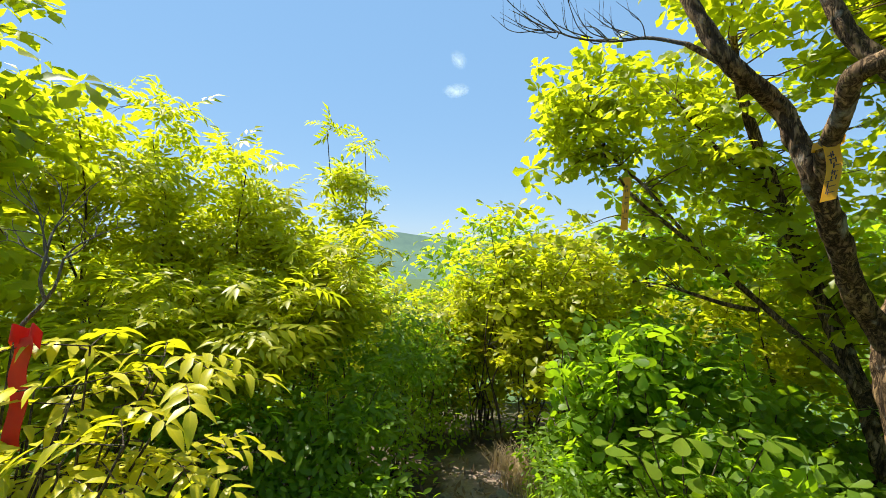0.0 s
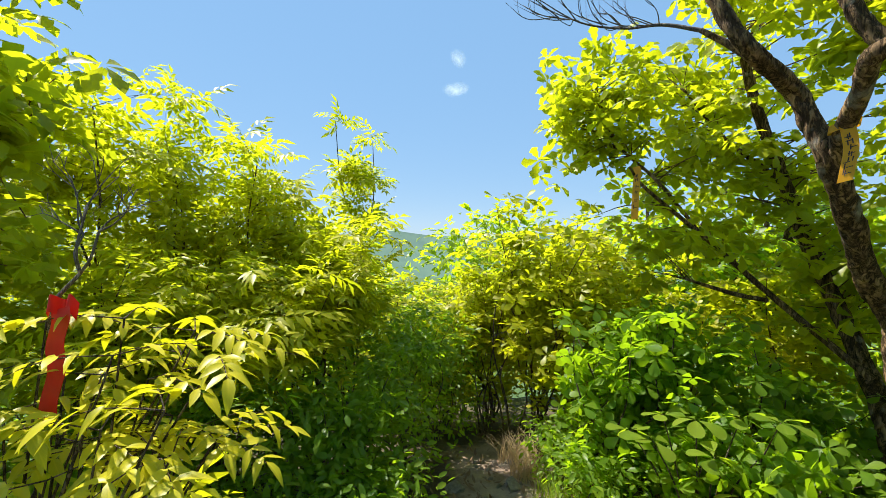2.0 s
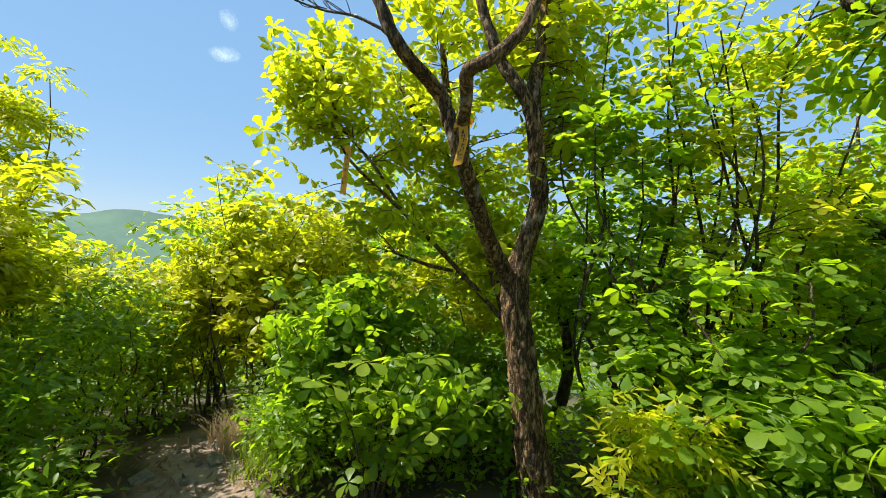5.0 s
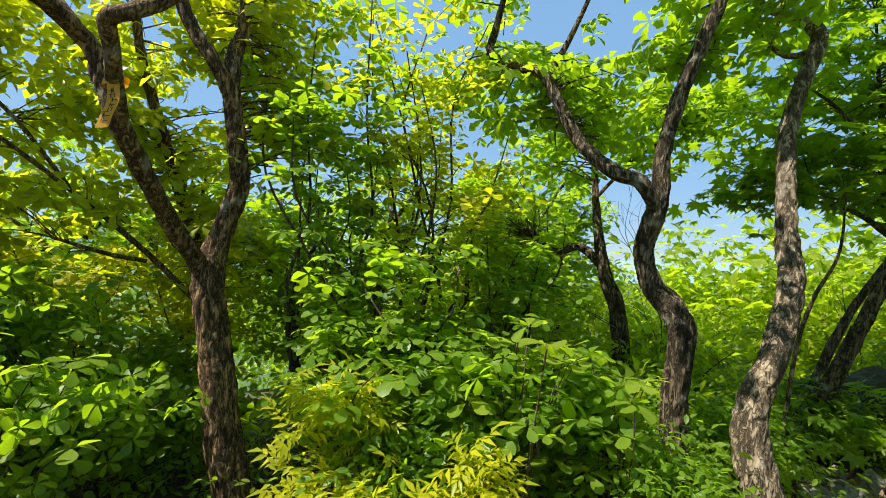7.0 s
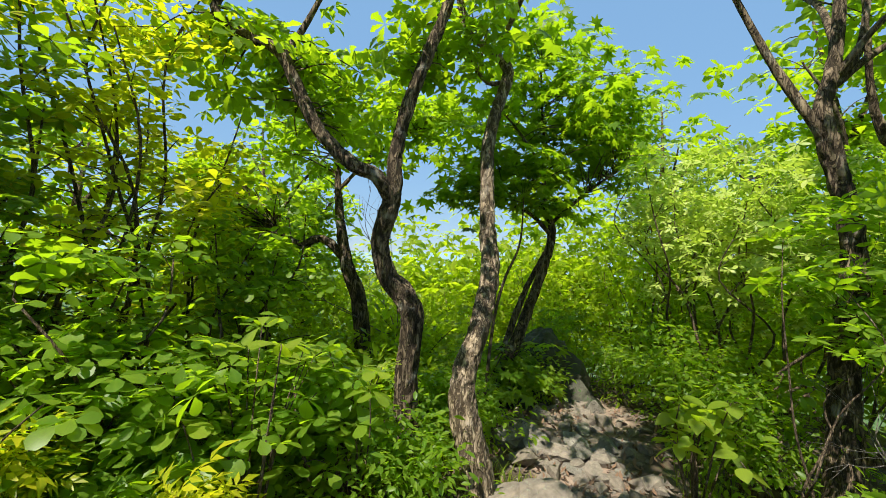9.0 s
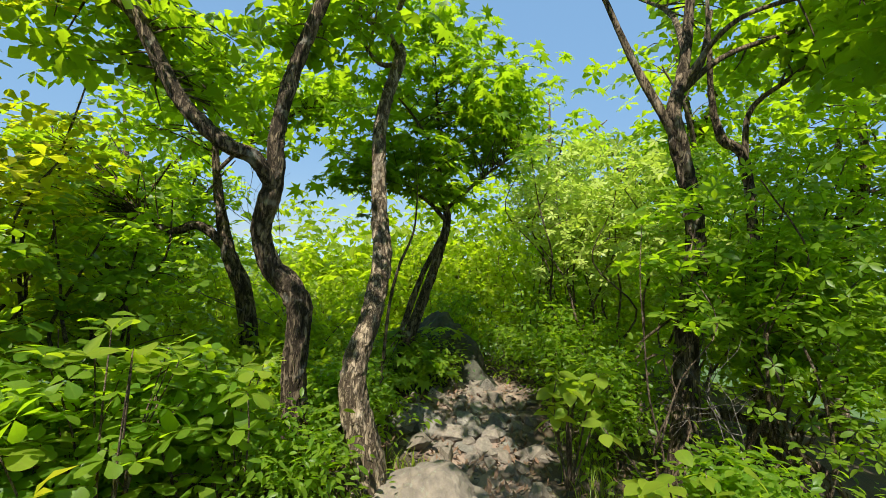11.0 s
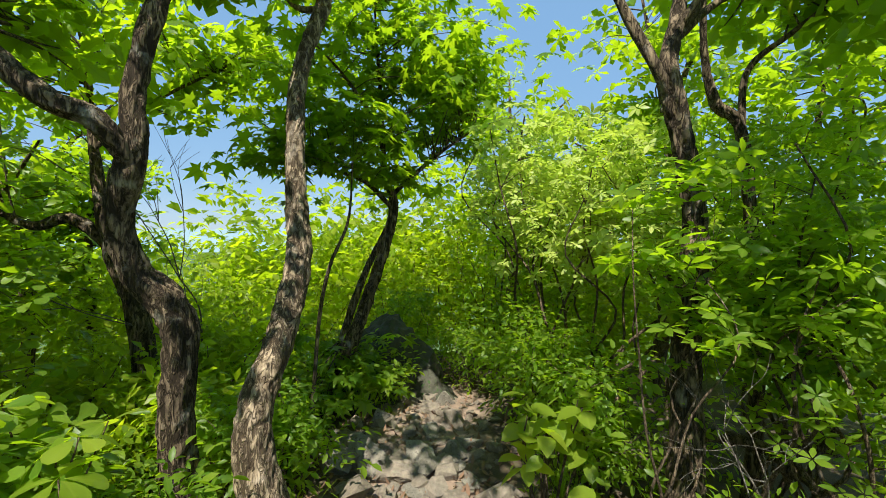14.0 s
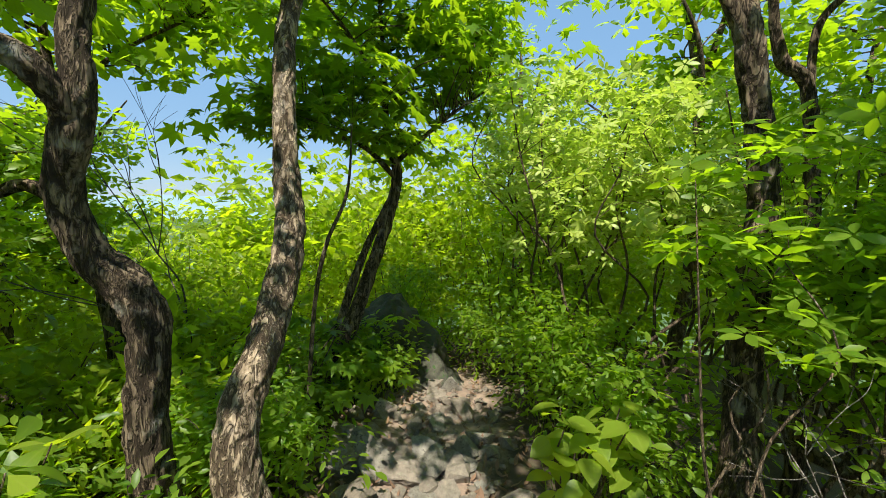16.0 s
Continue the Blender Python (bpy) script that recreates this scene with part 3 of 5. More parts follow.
def shrub(kind, x, y, h, r, tips, per, seed, low=0.25, stems=5, size=0.10, scale=1.0, label="", category="shrub", lean=(0, 0), stem_r=0.011, tilt=0.4, name="shrub", clear=0.27, bark=M_STEM, crook=0.075):
    """A many-stemmed bush on the ground at (x, y), its leaves in clumps with gaps between."""
    tips, per, size = max(5, int(tips * 0.78)), round(per * 1.3), size * 0.88
    rs = np.random.RandomState(seed)
    z = gz(x, y)
    root = new(name)
    root.location = (x, y, z)
    inv = np.array((x, y, z))
    lines = []
    for k in range(stems):
        a = 6.283 * (k + rs.rand() * 0.6) / stems
        d = r * (0.35 + 0.5 * rs.rand())
        top = h * (0.72 + 0.26 * rs.rand())
        ctrl = [(0.05 * math.cos(a), 0.05 * math.sin(a), -0.08, stem_r)]
        sway = np.zeros(2)
        for s in (0.2, 0.4, 0.6, 0.8, 1.0):
            sway = sway * 0.6 + rs.randn(2) * crook
            ctrl.append((lean[0] * s + d * s ** 1.4 * math.cos(a) + sway[0], lean[1] * s + d * s ** 1.4 * math.sin(a) + sway[1], top * s, stem_r * (1.02 - 0.78 * s)))
        lines.append(spline(ctrl, 4))
    for k, ln in enumerate(lines):
        mesh_obj("stem", *tube(ln, 7, 0.12, seed + k), bark, root)
    c = (lean[0] * 0.8, lean[1] * 0.8, h * (low + 1) / 2)
    tp = in_blob(rs, tips, c, (r, r, h * (1 - low) / 2), 0.42)
    tagged(mesh_obj("brushwood", *twigs(rs, tp, lines), bark, root), kind="stuff")
    tp = np.vstack([tp, [ln[-1, :3] for ln in lines], [ln[-4, :3] for ln in lines]])
    pts = spread(rs, tp, per, size) + inv
    scatter("foliage", kind, pts, rs, root, tilt, scale, clear).location = -inv
    return tagged(root, label, category, category + "s along the trail")


def limb_lines(limbs, steps=7):
    return [spline(c, steps) for c in limbs]


def tree(limbs, bark, seed, crowns, label, kind="oak", size=0.14, scale=1.0, tilt=0.45, sides=56, twig_r=0.008, name="tree", clear=0.27, dead=()):
    """A tree from its limbs (rows of x, y, z, radius; the first is the trunk) and crowns (centre, radii, tips, per)."""
    rs = np.random.RandomState(seed)
    lines = limb_lines(limbs, 16 if sides >= 40 else 8)
    base = np.array(limbs[0][0][:3])
    root = new(name)
    root.location = base
    for k, ln in enumerate(lines):
        ln = ln.copy()
        ln[:, :3] -= base
        name_k = "trunk" if k == 0 else "limb"
        if sides >= 40 and ln[0, 3] > 0.03:
            bark_limb(name_k, ln, sides if k == 0 else 40, bark, root, seed + k)
        else:
            plain_limb(name_k, ln, 10 if sides >= 40 else sides, bark, root, seed + k)
    shifted = [np.hstack([ln[:, :3] - base, ln[:, 3:]]) for ln in lines]
    for d in dead:
        mesh_obj("dead_twig", *tube(spline([(*(np.array(c[:3]) - base), c[3]) for c in d], 6), 6, 0.1, seed), M_PALE, root, "bare grey dead twig")
    tips = [in_blob(rs, max(4, int(n * (0.7 if c[2] > 3.15 else 1.0 if c[2] > 2.65 else 1.3))), np.array(c) - base, rad, 0.6) for c, rad, n, per in crowns]
    if tips:
        tagged(mesh_obj("brushwood", *twigs(rs, np.vstack(tips), [s[len(s) // 3:] for s in shifted], twig_r), bark, root), kind="stuff")
        pts = np.vstack([spread(rs, t, c[3], size) for t, c in zip(tips, crowns)]) + base
        scatter("crown", kind, pts, rs, root, tilt, scale, clear).location = -base
    return tagged(root, label, "tree", "trees on the ridge")

# ---- trees ----
OAK_A = [
    [(2.66, 2.62, -0.55, 0.140), (2.62, 2.72, -0.05, 0.108), (2.57, 2.83, 0.61, 0.096), (2.54, 2.88, 1.00, 0.090), (2.60, 2.90, 1.25, 0.070), (2.69, 2.86, 1.60, 0.062), (2.66, 2.84, 1.80, 0.058), (2.60, 2.83, 2.05, 0.055), (2.56, 2.82, 2.30, 0.050), (2.68, 2.90, 2.70, 0.044), (2.74, 2.95, 3.1, 0.034), (2.82, 3.0, 3.6, 0.024), (2.9, 3.1, 4.1, 0.012)],
    [(2.56, 2.88, 0.85, 0.047), (2.47, 2.89, 1.10, 0.053), (2.27, 2.81, 1.31, 0.050), (2.04, 2.66, 1.55, 0.046), (1.86, 2.55, 1.77, 0.043), (1.80, 2.58, 1.95, 0.038), (1.74, 2.60, 2.09, 0.036), (1.47, 2.48, 2.20, 0.031), (1.37, 2.52, 2.40, 0.028), (1.28, 2.62, 2.75, 0.021), (1.2, 2.7, 3.3, 0.010)],
    [(1.90, 2.57, 1.72, 0.029), (1.80, 2.44, 1.87, 0.034), (1.72, 2.29, 1.97, 0.031), (1.66, 2.19, 2.05, 0.032), (1.70, 2.11, 2.08, 0.030), (1.80, 2.09, 2.17, 0.029), (1.90, 2.08, 2.32, 0.028), (2.0, 2.05, 2.7, 0.022), (2.05, 2.0, 3.3, 0.012)],
    [(2.58, 2.83, 2.15, 0.040), (2.48, 2.83, 2.31, 0.042), (2.36, 2.92, 2.52, 0.040), (2.30, 2.97, 2.70, 0.036), (2.24, 3.05, 3.0, 0.030), (2.2, 3.2, 3.6, 0.016)],
    [(1.80, 2.58, 1.98, 0.022), (1.72, 2.70, 2.20, 0.021), (1.62, 2.80, 2.36, 0.017), (1.50, 2.85, 2.46, 0.012)],
    [(2.90, 3.2, -0.5, 0.07), (3.05, 3.45, 0.30, 0.062), (3.12, 3.74, 0.75, 0.055), (3.00, 3.9, 1.30, 0.05), (2.84, 4.03, 1.93, 0.042), (2.60, 4.06, 2.66, 0.034), (2.52, 4.07, 3.2, 0.025)],
    [(2.99, 3.50, 0.62, 0.024), (2.75, 4.03, 1.09, 0.022), (2.23, 3.99, 1.51, 0.017), (1.69, 3.78, 1.84, 0.012), (1.52, 3.65, 1.96, 0.007)],
    [(2.23, 3.99, 1.50, 0.014), (1.95, 4.15, 1.95, 0.013), (1.68, 4.30, 2.30, 0.010), (1.5, 4.3, 2.8, 0.005)],
    [(2.84, 4.03, 1.93, 0.020), (2.5, 4.2, 2.3, 0.014), (2.2, 4.25, 2.7, 0.007)],
    [(2.72, 4.03, 1.05, 0.018), (2.45, 4.0, 1.10, 0.016), (2.15, 4.1, 1.2, 0.01)],
]
dead_a = [[(1.50, 2.85, 2.46, 0.010), (1.36, 2.94, 2.53, 0.008), (1.20, 3.00, 2.54, 0.006), (0.98, 3.02, 2.58, 0.004), (0.76, 3.02, 2.70, 0.002)]]
_d = np.random.RandomState(8)
for k in range(22):
    s = _d.rand()
    p = np.array((1.36 - 0.50 * s, 2.95 + 0.06 * s, 2.53 + 0.07 * s * s))
    q = p + (-0.14 - 0.14 * _d.rand(), _d.randn() * 0.10, 0.03 + 0.20 * _d.rand())
    m = (p + q) / 2 + (0, 0, -0.03) + _d.randn(3) * 0.02
    dead_a.append([(*p, 0.0030), (*m, 0.0020), (*q, 0.0008)])
    e = m + (q - m) * 0.4
    dead_a.append([(*m, 0.0018), (*e, 0.0013), (*(e + (-0.02, _d.randn() * 0.04, 0.06 + 0.05 * _d.rand())), 0.0007)])
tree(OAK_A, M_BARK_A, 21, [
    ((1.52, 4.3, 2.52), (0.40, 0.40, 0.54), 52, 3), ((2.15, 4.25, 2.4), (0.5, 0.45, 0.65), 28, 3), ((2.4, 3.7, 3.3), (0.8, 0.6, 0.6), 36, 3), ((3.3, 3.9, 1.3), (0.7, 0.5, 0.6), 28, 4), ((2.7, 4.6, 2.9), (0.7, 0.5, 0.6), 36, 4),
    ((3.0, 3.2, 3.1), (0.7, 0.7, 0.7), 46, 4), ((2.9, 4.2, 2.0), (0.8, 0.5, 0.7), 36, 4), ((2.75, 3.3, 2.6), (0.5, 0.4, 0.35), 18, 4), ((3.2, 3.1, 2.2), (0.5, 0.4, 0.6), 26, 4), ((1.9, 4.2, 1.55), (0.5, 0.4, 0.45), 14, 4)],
    "gnarled oak with reddish furrowed bark and tied trail ribbons", "oak_sun_tint", dead=dead_a, twig_r=0.006)

OAK_B = [
    [(3.98, 0.30, -0.35, 0.12), (3.95, 0.31, 0.1, 0.088), (3.93, 0.32, 0.45, 0.075), (3.92, 0.30, 0.82, 0.075), (3.94, 0.36, 0.99, 0.078), (3.96, 0.48, 1.13, 0.066), (3.92, 0.53, 1.36, 0.060), (3.86, 0.47, 1.58, 0.060), (3.84, 0.45, 1.72, 0.052), (3.86, 0.45, 1.92, 0.046), (3.90, 0.38, 2.27, 0.043), (3.88, 0.27, 2.60, 0.040), (3.86, 0.16, 2.9, 0.034), (3.8, 0.0, 3.5, 0.02)],
    [(3.85, 0.46, 1.60, 0.045), (3.76, 0.56, 1.75, 0.046), (3.76, 0.73, 1.83, 0.042), (3.81, 0.97, 2.08, 0.040), (3.86, 1.22, 2.53, 0.037), (3.89, 1.45, 2.65, 0.034), (3.90, 1.66, 2.80, 0.030), (3.88, 1.63, 2.95, 0.028), (3.8, 1.5, 3.3, 0.016)],
    [(3.86, 1.22, 2.50, 0.026), (3.92, 1.10, 2.75, 0.022), (3.95, 0.95, 3.1, 0.014)],
]
tree(OAK_B, M_BARK_B, 31, [
    ((3.9, 1.1, 3.45), (0.8, 1.0, 0.45), 24, 3), ((4.4, 1.8, 2.8), (0.7, 0.7, 0.6), 18, 4), ((4.2, 1.2, 2.5), (0.5, 0.55, 0.4), 24, 4),
    # First of these, out of view overhead, is added to shade the plants below.
    ((2.7, 0.9, 3.5), (0.6, 0.6, 0.25), 14, 4), ((4.7, 0.9, 2.4), (0.6, 0.6, 0.4), 7, 4), ((4.3, 0.3, 2.75), (0.4, 0.4, 0.3), 14, 4)],
    "twisting dark oak forking into two crooked limbs")

OAK_C = [
    [(3.50, -0.12, -0.30, 0.13), (3.52, -0.10, 0.04, 0.100), (3.58, -0.03, 0.37, 0.082), (3.64, -0.04, 0.58, 0.070), (3.77, -0.13, 0.84, 0.064), (4.00, -0.22, 1.20, 0.062), (4.12, -0.21, 1.44, 0.057), (4.19, -0.20, 1.74, 0.050), (4.33, -0.22, 2.14, 0.046), (4.41, -0.28, 2.44, 0.045), (4.53, -0.38, 2.76, 0.044), (4.62, -0.36, 2.92, 0.040), (4.58, -0.20, 3.02, 0.032), (4.6, -0.02, 3.2, 0.026), (4.6, 0.1, 3.7, 0.014)],
    # Unseen limb, added to carry the shading crowns over the trail.
    [(4.5, -0.30, 3.0, 0.022), (4.1, -0.45, 3.35, 0.018), (3.5, -0.4, 3.6, 0.012), (2.8, 0.1, 3.7, 0.009), (1.7, 0.35, 3.85, 0.005)],
    [(4.50, -0.36, 2.70, 0.022), (4.52, -0.22, 2.70, 0.018), (4.50, -0.08, 2.82, 0.01)],
]
# The two crowns furthest west, out of view, are added to shade the trail.
tree(OAK_C, M_BARK_C, 41, [((4.5, 0.05, 3.35), (0.8, 0.6, 0.35), 25, 4), ((4.35, -0.05, 2.95), (0.25, 0.3, 0.15), 9, 4), ((3.4, -0.6, 3.6), (0.9, 0.6, 0.3), 8, 4), ((2.25, 0.0, 3.65), (0.75, 0.6, 0.25), 26, 4), ((1.5, 0.5, 3.8), (0.6, 0.55, 0.22), 12, 4)],
     "slim leaning oak with pale ridged bark beside the rocks")

MAPLE = [
    [(5.08, -0.42, -0.32, 0.082), (5.10, -0.52, 0.13, 0.066), (5.18, -0.66, 0.48, 0.055), (5.26, -0.80, 0.80, 0.047), (5.32, -0.94, 1.18, 0.044), (5.32, -1.02, 1.56, 0.039), (5.36, -0.95, 1.88, 0.027), (5.4, -0.92, 2.5, 0.017), (5.35, -0.85, 3.3, 0.007)],
    [(5.32, -1.00, 1.55, 0.023), (5.28, -0.74, 1.76, 0.017), (5.2, -0.32, 1.86, 0.009)],
    [(5.34, -1.02, 1.66, 0.020), (5.4, -1.4, 2.0, 0.016), (5.4, -1.8, 2.3, 0.008)],
    [(5.10, -0.38, -0.25, 0.039), (5.20, -0.56, 0.40, 0.033), (5.30, -0.74, 0.90, 0.028), (5.33, -0.96, 1.36, 0.022)],
    [(4.72, -0.32, 0.1, 0.014), (4.64, -0.36, 0.75, 0.013), (4.55, -0.42, 1.10, 0.012), (4.58, -0.54, 1.4, 0.009), (4.66, -0.58, 1.8, 0.004)],
    [(5.38, -0.93, 2.2, 0.014), (5.1, -0.6, 2.5, 0.011), (4.9, -0.3, 2.7, 0.005)],
]
tree(MAPLE, M_BARK_B, 51, [((5.4, -0.9, 3.4), (0.8, 0.9, 0.25), 26, 4), ((5.3, -0.9, 2.95), (0.9, 1.1, 0.18), 24, 4), ((5.4, -1.0, 2.6), (0.9, 1.2, 0.16), 24, 4), ((5.2, -0.6, 2.2), (0.8, 1.0, 0.15), 24, 4), ((5.0, -0.2, 1.88), (0.4, 0.45, 0.12), 12, 4), ((5.3, -1.5, 2.25), (0.6, 0.5, 0.35), 22, 4), ((5.5, -1.7, 2.85), (0.6, 0.5, 0.35), 18, 4), ((5.3, -1.0, 1.85), (0.5, 0.5, 0.12), 10, 4), ((5.1, -0.65, 0.3), (0.3, 0.25, 0.25), 6, 4), ((4.9, -0.35, 0.1), (0.3, 0.25, 0.22), 8, 4)],
     "dark spreading maple growing from a mossy rock", "maple", size=0.17, tilt=0.30, scale=1.1)

OAK_D = [
    [(3.10, -1.85, -0.4, 0.108), (3.12, -1.88, 0.04, 0.083), (3.15, -1.90, 0.38, 0.072), (3.20, -1.95, 0.8, 0.065), (3.22, -2.0, 1.16, 0.061), (3.22, -2.0, 1.42, 0.054), (3.22, -1.93, 1.73, 0.050), (3.22, -1.86, 1.95, 0.048), (3.24, -1.84, 2.12, 0.040), (3.28, -1.95, 2.5, 0.032), (3.35, -2.05, 3.2, 0.022), (3.4, -2.1, 3.8, 0.011)],
    [(3.22, -1.86, 1.93, 0.029), (3.24, -1.74, 2.12, 0.027), (3.32, -1.62, 2.40, 0.023), (3.4, -1.4, 2.9, 0.014)],
    [(3.26, -1.92, 2.30, 0.022), (3.26, -2.05, 2.45, 0.020), (3.3, -2.15, 2.8, 0.014)],
    [(3.26, -1.9, 2.25, 0.022), (3.3, -2.3, 2.55, 0.017), (3.15, -2.8, 2.75, 0.012), (3.1, -3.4, 3.1, 0.006)],
    [(3.25, -1.9, 2.3, 0.018), (3.05, -2.1, 2.62, 0.014), (2.7, -2.5, 2.72, 0.009), (2.4, -2.8, 2.95, 0.005)],
    [(3.28, -1.95, 2.5, 0.024), (3.7, -2.2, 3.0, 0.018), (4.2, -2.3, 3.4, 0.008)],
]
# The last two crowns, out of view overhead, are added to shade the bushes.
tree(OAK_D, M_BARK_B, 61, [((3.5, -2.6, 3.3), (0.7, 0.6, 0.4), 22, 4), ((3.2, -3.0, 2.8), (0.8, 0.7, 0.7), 44, 4), ((2.6, -2.6, 2.7), (0.5, 0.5, 0.5), 24, 4), ((2.1, -1.5, 3.5), (0.9, 0.8, 0.25), 36, 4), ((1.6, -2.3, 3.4), (0.7, 0.7, 0.25), 14, 4)],
     "rugged dark oak half hidden by azalea leaves")

OAK_E = [
    [(3.45, -2.75, -0.6, 0.046), (3.39, -2.74, 0.62, 0.037), (3.47, -2.76, 1.38, 0.034), (3.49, -2.67, 1.95, 0.033), (3.53, -2.52, 2.09, 0.030), (3.53, -2.42, 2.33, 0.021), (3.49, -2.34, 2.68, 0.016), (3.5, -2.3, 3.3, 0.007)],
    [(3.49, -2.68, 1.92, 0.021), (3.48, -2.70, 2.28, 0.019), (3.3, -2.8, 2.45, 0.014), (3.1, -2.9, 2.6, 0.007)],
]
tree(OAK_E, M_BARK_B, 66, [((3.2, -2.9, 2.7), (0.5, 0.4, 0.3), 12, 4), ((3.5, -2.4, 3.2), (0.5, 0.4, 0.3), 8, 4)], "small oak with a sharply bent trunk among azaleas")

OAK_F = [
    [(5.30, 0.75, -0.6, 0.10), (5.30, 0.84, 0.70, 0.075), (5.33, 0.97, 1.07, 0.07), (5.36, 1.04, 1.30, 0.055), (5.46, 1.14, 1.85, 0.035), (5.5, 1.2, 2.6, 0.02)],
    [(5.45, 1.15, 1.9, 0.02), (5.55, 0.8, 2.3, 0.015), (5.7, 0.3, 2.7, 0.007)],
    [(5.35, 1.02, 1.22, 0.045), (5.40, 1.26, 1.40, 0.04), (5.44, 1.50, 1.35, 0.03), (5.5, 1.8, 1.5, 0.015)],
]
tree(OAK_F, M_BARK_B, 71, [((5.7, 0.3, 2.75), (0.6, 0.7, 0.35), 30, 4), ((5.6, 1.2, 2.6), (0.8, 1.0, 0.6), 46, 4), ((5.6, 2.2, 1.8), (0.7, 0.7, 0.6), 34, 4)], "dark crooked oak further down the slope")

OAK_G = [
    [(-2.4, 2.5, -0.6, 0.09), (-2.3, 2.55, 0.8, 0.07), (-2.1, 2.6, 1.7, 0.05), (-1.8, 2.65, 2.3, 0.03), (-1.5, 2.7, 2.6, 0.012)],
    [(-2.15, 2.6, 1.5, 0.03), (-1.8, 2.6, 1.8, 0.02), (-1.45, 2.65, 1.95, 0.01)],
]
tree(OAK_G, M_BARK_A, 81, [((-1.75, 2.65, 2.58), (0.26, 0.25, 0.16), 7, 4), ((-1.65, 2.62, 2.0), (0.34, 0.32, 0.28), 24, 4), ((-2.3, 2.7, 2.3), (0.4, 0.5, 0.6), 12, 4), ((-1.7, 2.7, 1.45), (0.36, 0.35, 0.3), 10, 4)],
     "young oak with large lobed leaves beside the trail", "oak_sun_tint")

# ---- lesser trees that close the ridge ----
def small_tree(x, y, h, r, seed, kind="oak", tips=70, bark=M_BARK_B, label="leafy young oak on the slope", low=0.3):
    rs = np.random.RandomState(seed)
    z = gz(x, y) - 0.15
    b = [rs.randn() * 0.12 for _ in range(6)]
    trunk = [(x, y, z, 0.085), (x + b[0], y + b[1], z + h * 0.3, 0.065), (x + b[2], y + b[3], z + h * 0.6, 0.045), (x + b[4], y + b[5], z + h * 0.92, 0.012)]
    limbs = [trunk]
    for k in range(3):
        a = 2.1 * k + rs.rand()
        s = 0.35 + 0.15 * k
        limbs.append([(x + b[0], y + b[1], z + h * s, 0.032), (x + b[0] + r * 0.45 * math.cos(a), y + b[1] + r * 0.45 * math.sin(a), z + h * (s + 0.16), 0.022), (x + r * 0.85 * math.cos(a), y + r * 0.85 * math.sin(a), z + h * (s + 0.26), 0.008)])
    return tree(limbs, bark, seed, [((x, y, z + h * (1 + low) / 2), (r, r, h * (1 - low) / 2), tips, 5)], label, kind, size=0.17, sides=12)


for args in ((5.3, -3.9, 4.9, 1.1, 801), (4.0, -4.6, 4.6, 1.0, 802), (7.3, -3.3, 4.6, 1.2, 803), (2.2, -4.3, 4.2, 1.0, 804), (5.4, 3.8, 3.7, 1.0, 807), (6.4, 2.5, 3.3, 1.0, 806), (7.8, 2.7, 4.6, 1.2, 812), (8.5, 2.25, 4.0, 0.8, 813), (3.9, 5.5, 3.4, 1.0, 809), (3.0, 6.2, 3.4, 1.0, 814), (4.4, 4.4, 3.0, 0.9, 815)):
    small_tree(*args)

# ---- shrubs north of the start ----
ASH_L = "tall ash sapling thicket with bright yellow-green feather leaves"
for args in ((-1.85, 3.75, 3.35, 0.62, 62, 3, 101), (-1.30, 4.10, 2.95, 0.50, 50, 3, 102), (-0.88, 4.50, 2.65, 0.42, 38, 3, 103), (-2.45, 3.3, 2.95, 0.6, 46, 4, 105), (-2.6, 4.6, 2.4, 0.7, 30, 3, 106), (-1.9, 4.9, 2.6, 0.6, 36, 4, 107)):
    shrub("ash", *args, low=0.38, stems=4, size=0.13, stem_r=0.016, label=ASH_L, category="sapling", name="sapling")
shrub("ash", -0.50, 4.85, 3.15, 0.20, 24, 2, 104, low=0.5, stems=2, size=0.07, scale=0.85, stem_r=0.013, label="slender ash sapling with feather leaves", category="sapling", name="sapling")
for args in ((-1.05, 3.15, 1.75, 0.42, 30, 3, 111), (-0.45, 4.05, 2.0, 0.42, 36, 3, 112), (-1.6, 3.0, 1.6, 0.42, 28, 3, 113), (-0.75, 3.6, 1.75, 0.4, 30, 3, 114)):
    shrub("ash", *args, low=0.5, stems=4, size=0.12, label="ash sapling with layered yellow-green leaves", category="sapling", name="sapling", tilt=0.25)
LOW = "dense low shrub with small dark green leaves"
for args in ((-0.20, 3.45, 1.05, 0.36, 40, 6, 121), (-0.75, 3.2, 1.1, 0.40, 44, 6, 122), (-1.25, 2.95, 1.0, 0.42, 40, 6, 123), (0.02, 4.3, 1.3, 0.4, 50, 6, 124), (-1.8, 2.8, 1.0, 0.42, 36, 6, 125), (0.25, 5.1, 1.3, 0.42, 50, 6, 126), (-0.6, 4.3, 1.5, 0.5, 50, 6, 127), (-1.4, 3.9, 1.5, 0.6, 50, 6, 128), (-0.05, 2.95, 0.55, 0.3, 26, 6, 129), (-0.6, 2.7, 0.5, 0.35, 26, 6, 130)):
    shrub("small", *args, low=0.03, stems=8, size=0.12, stem_r=0.008, label=LOW)
AZ = "leafy azalea bush with whorls of rounded leaves"
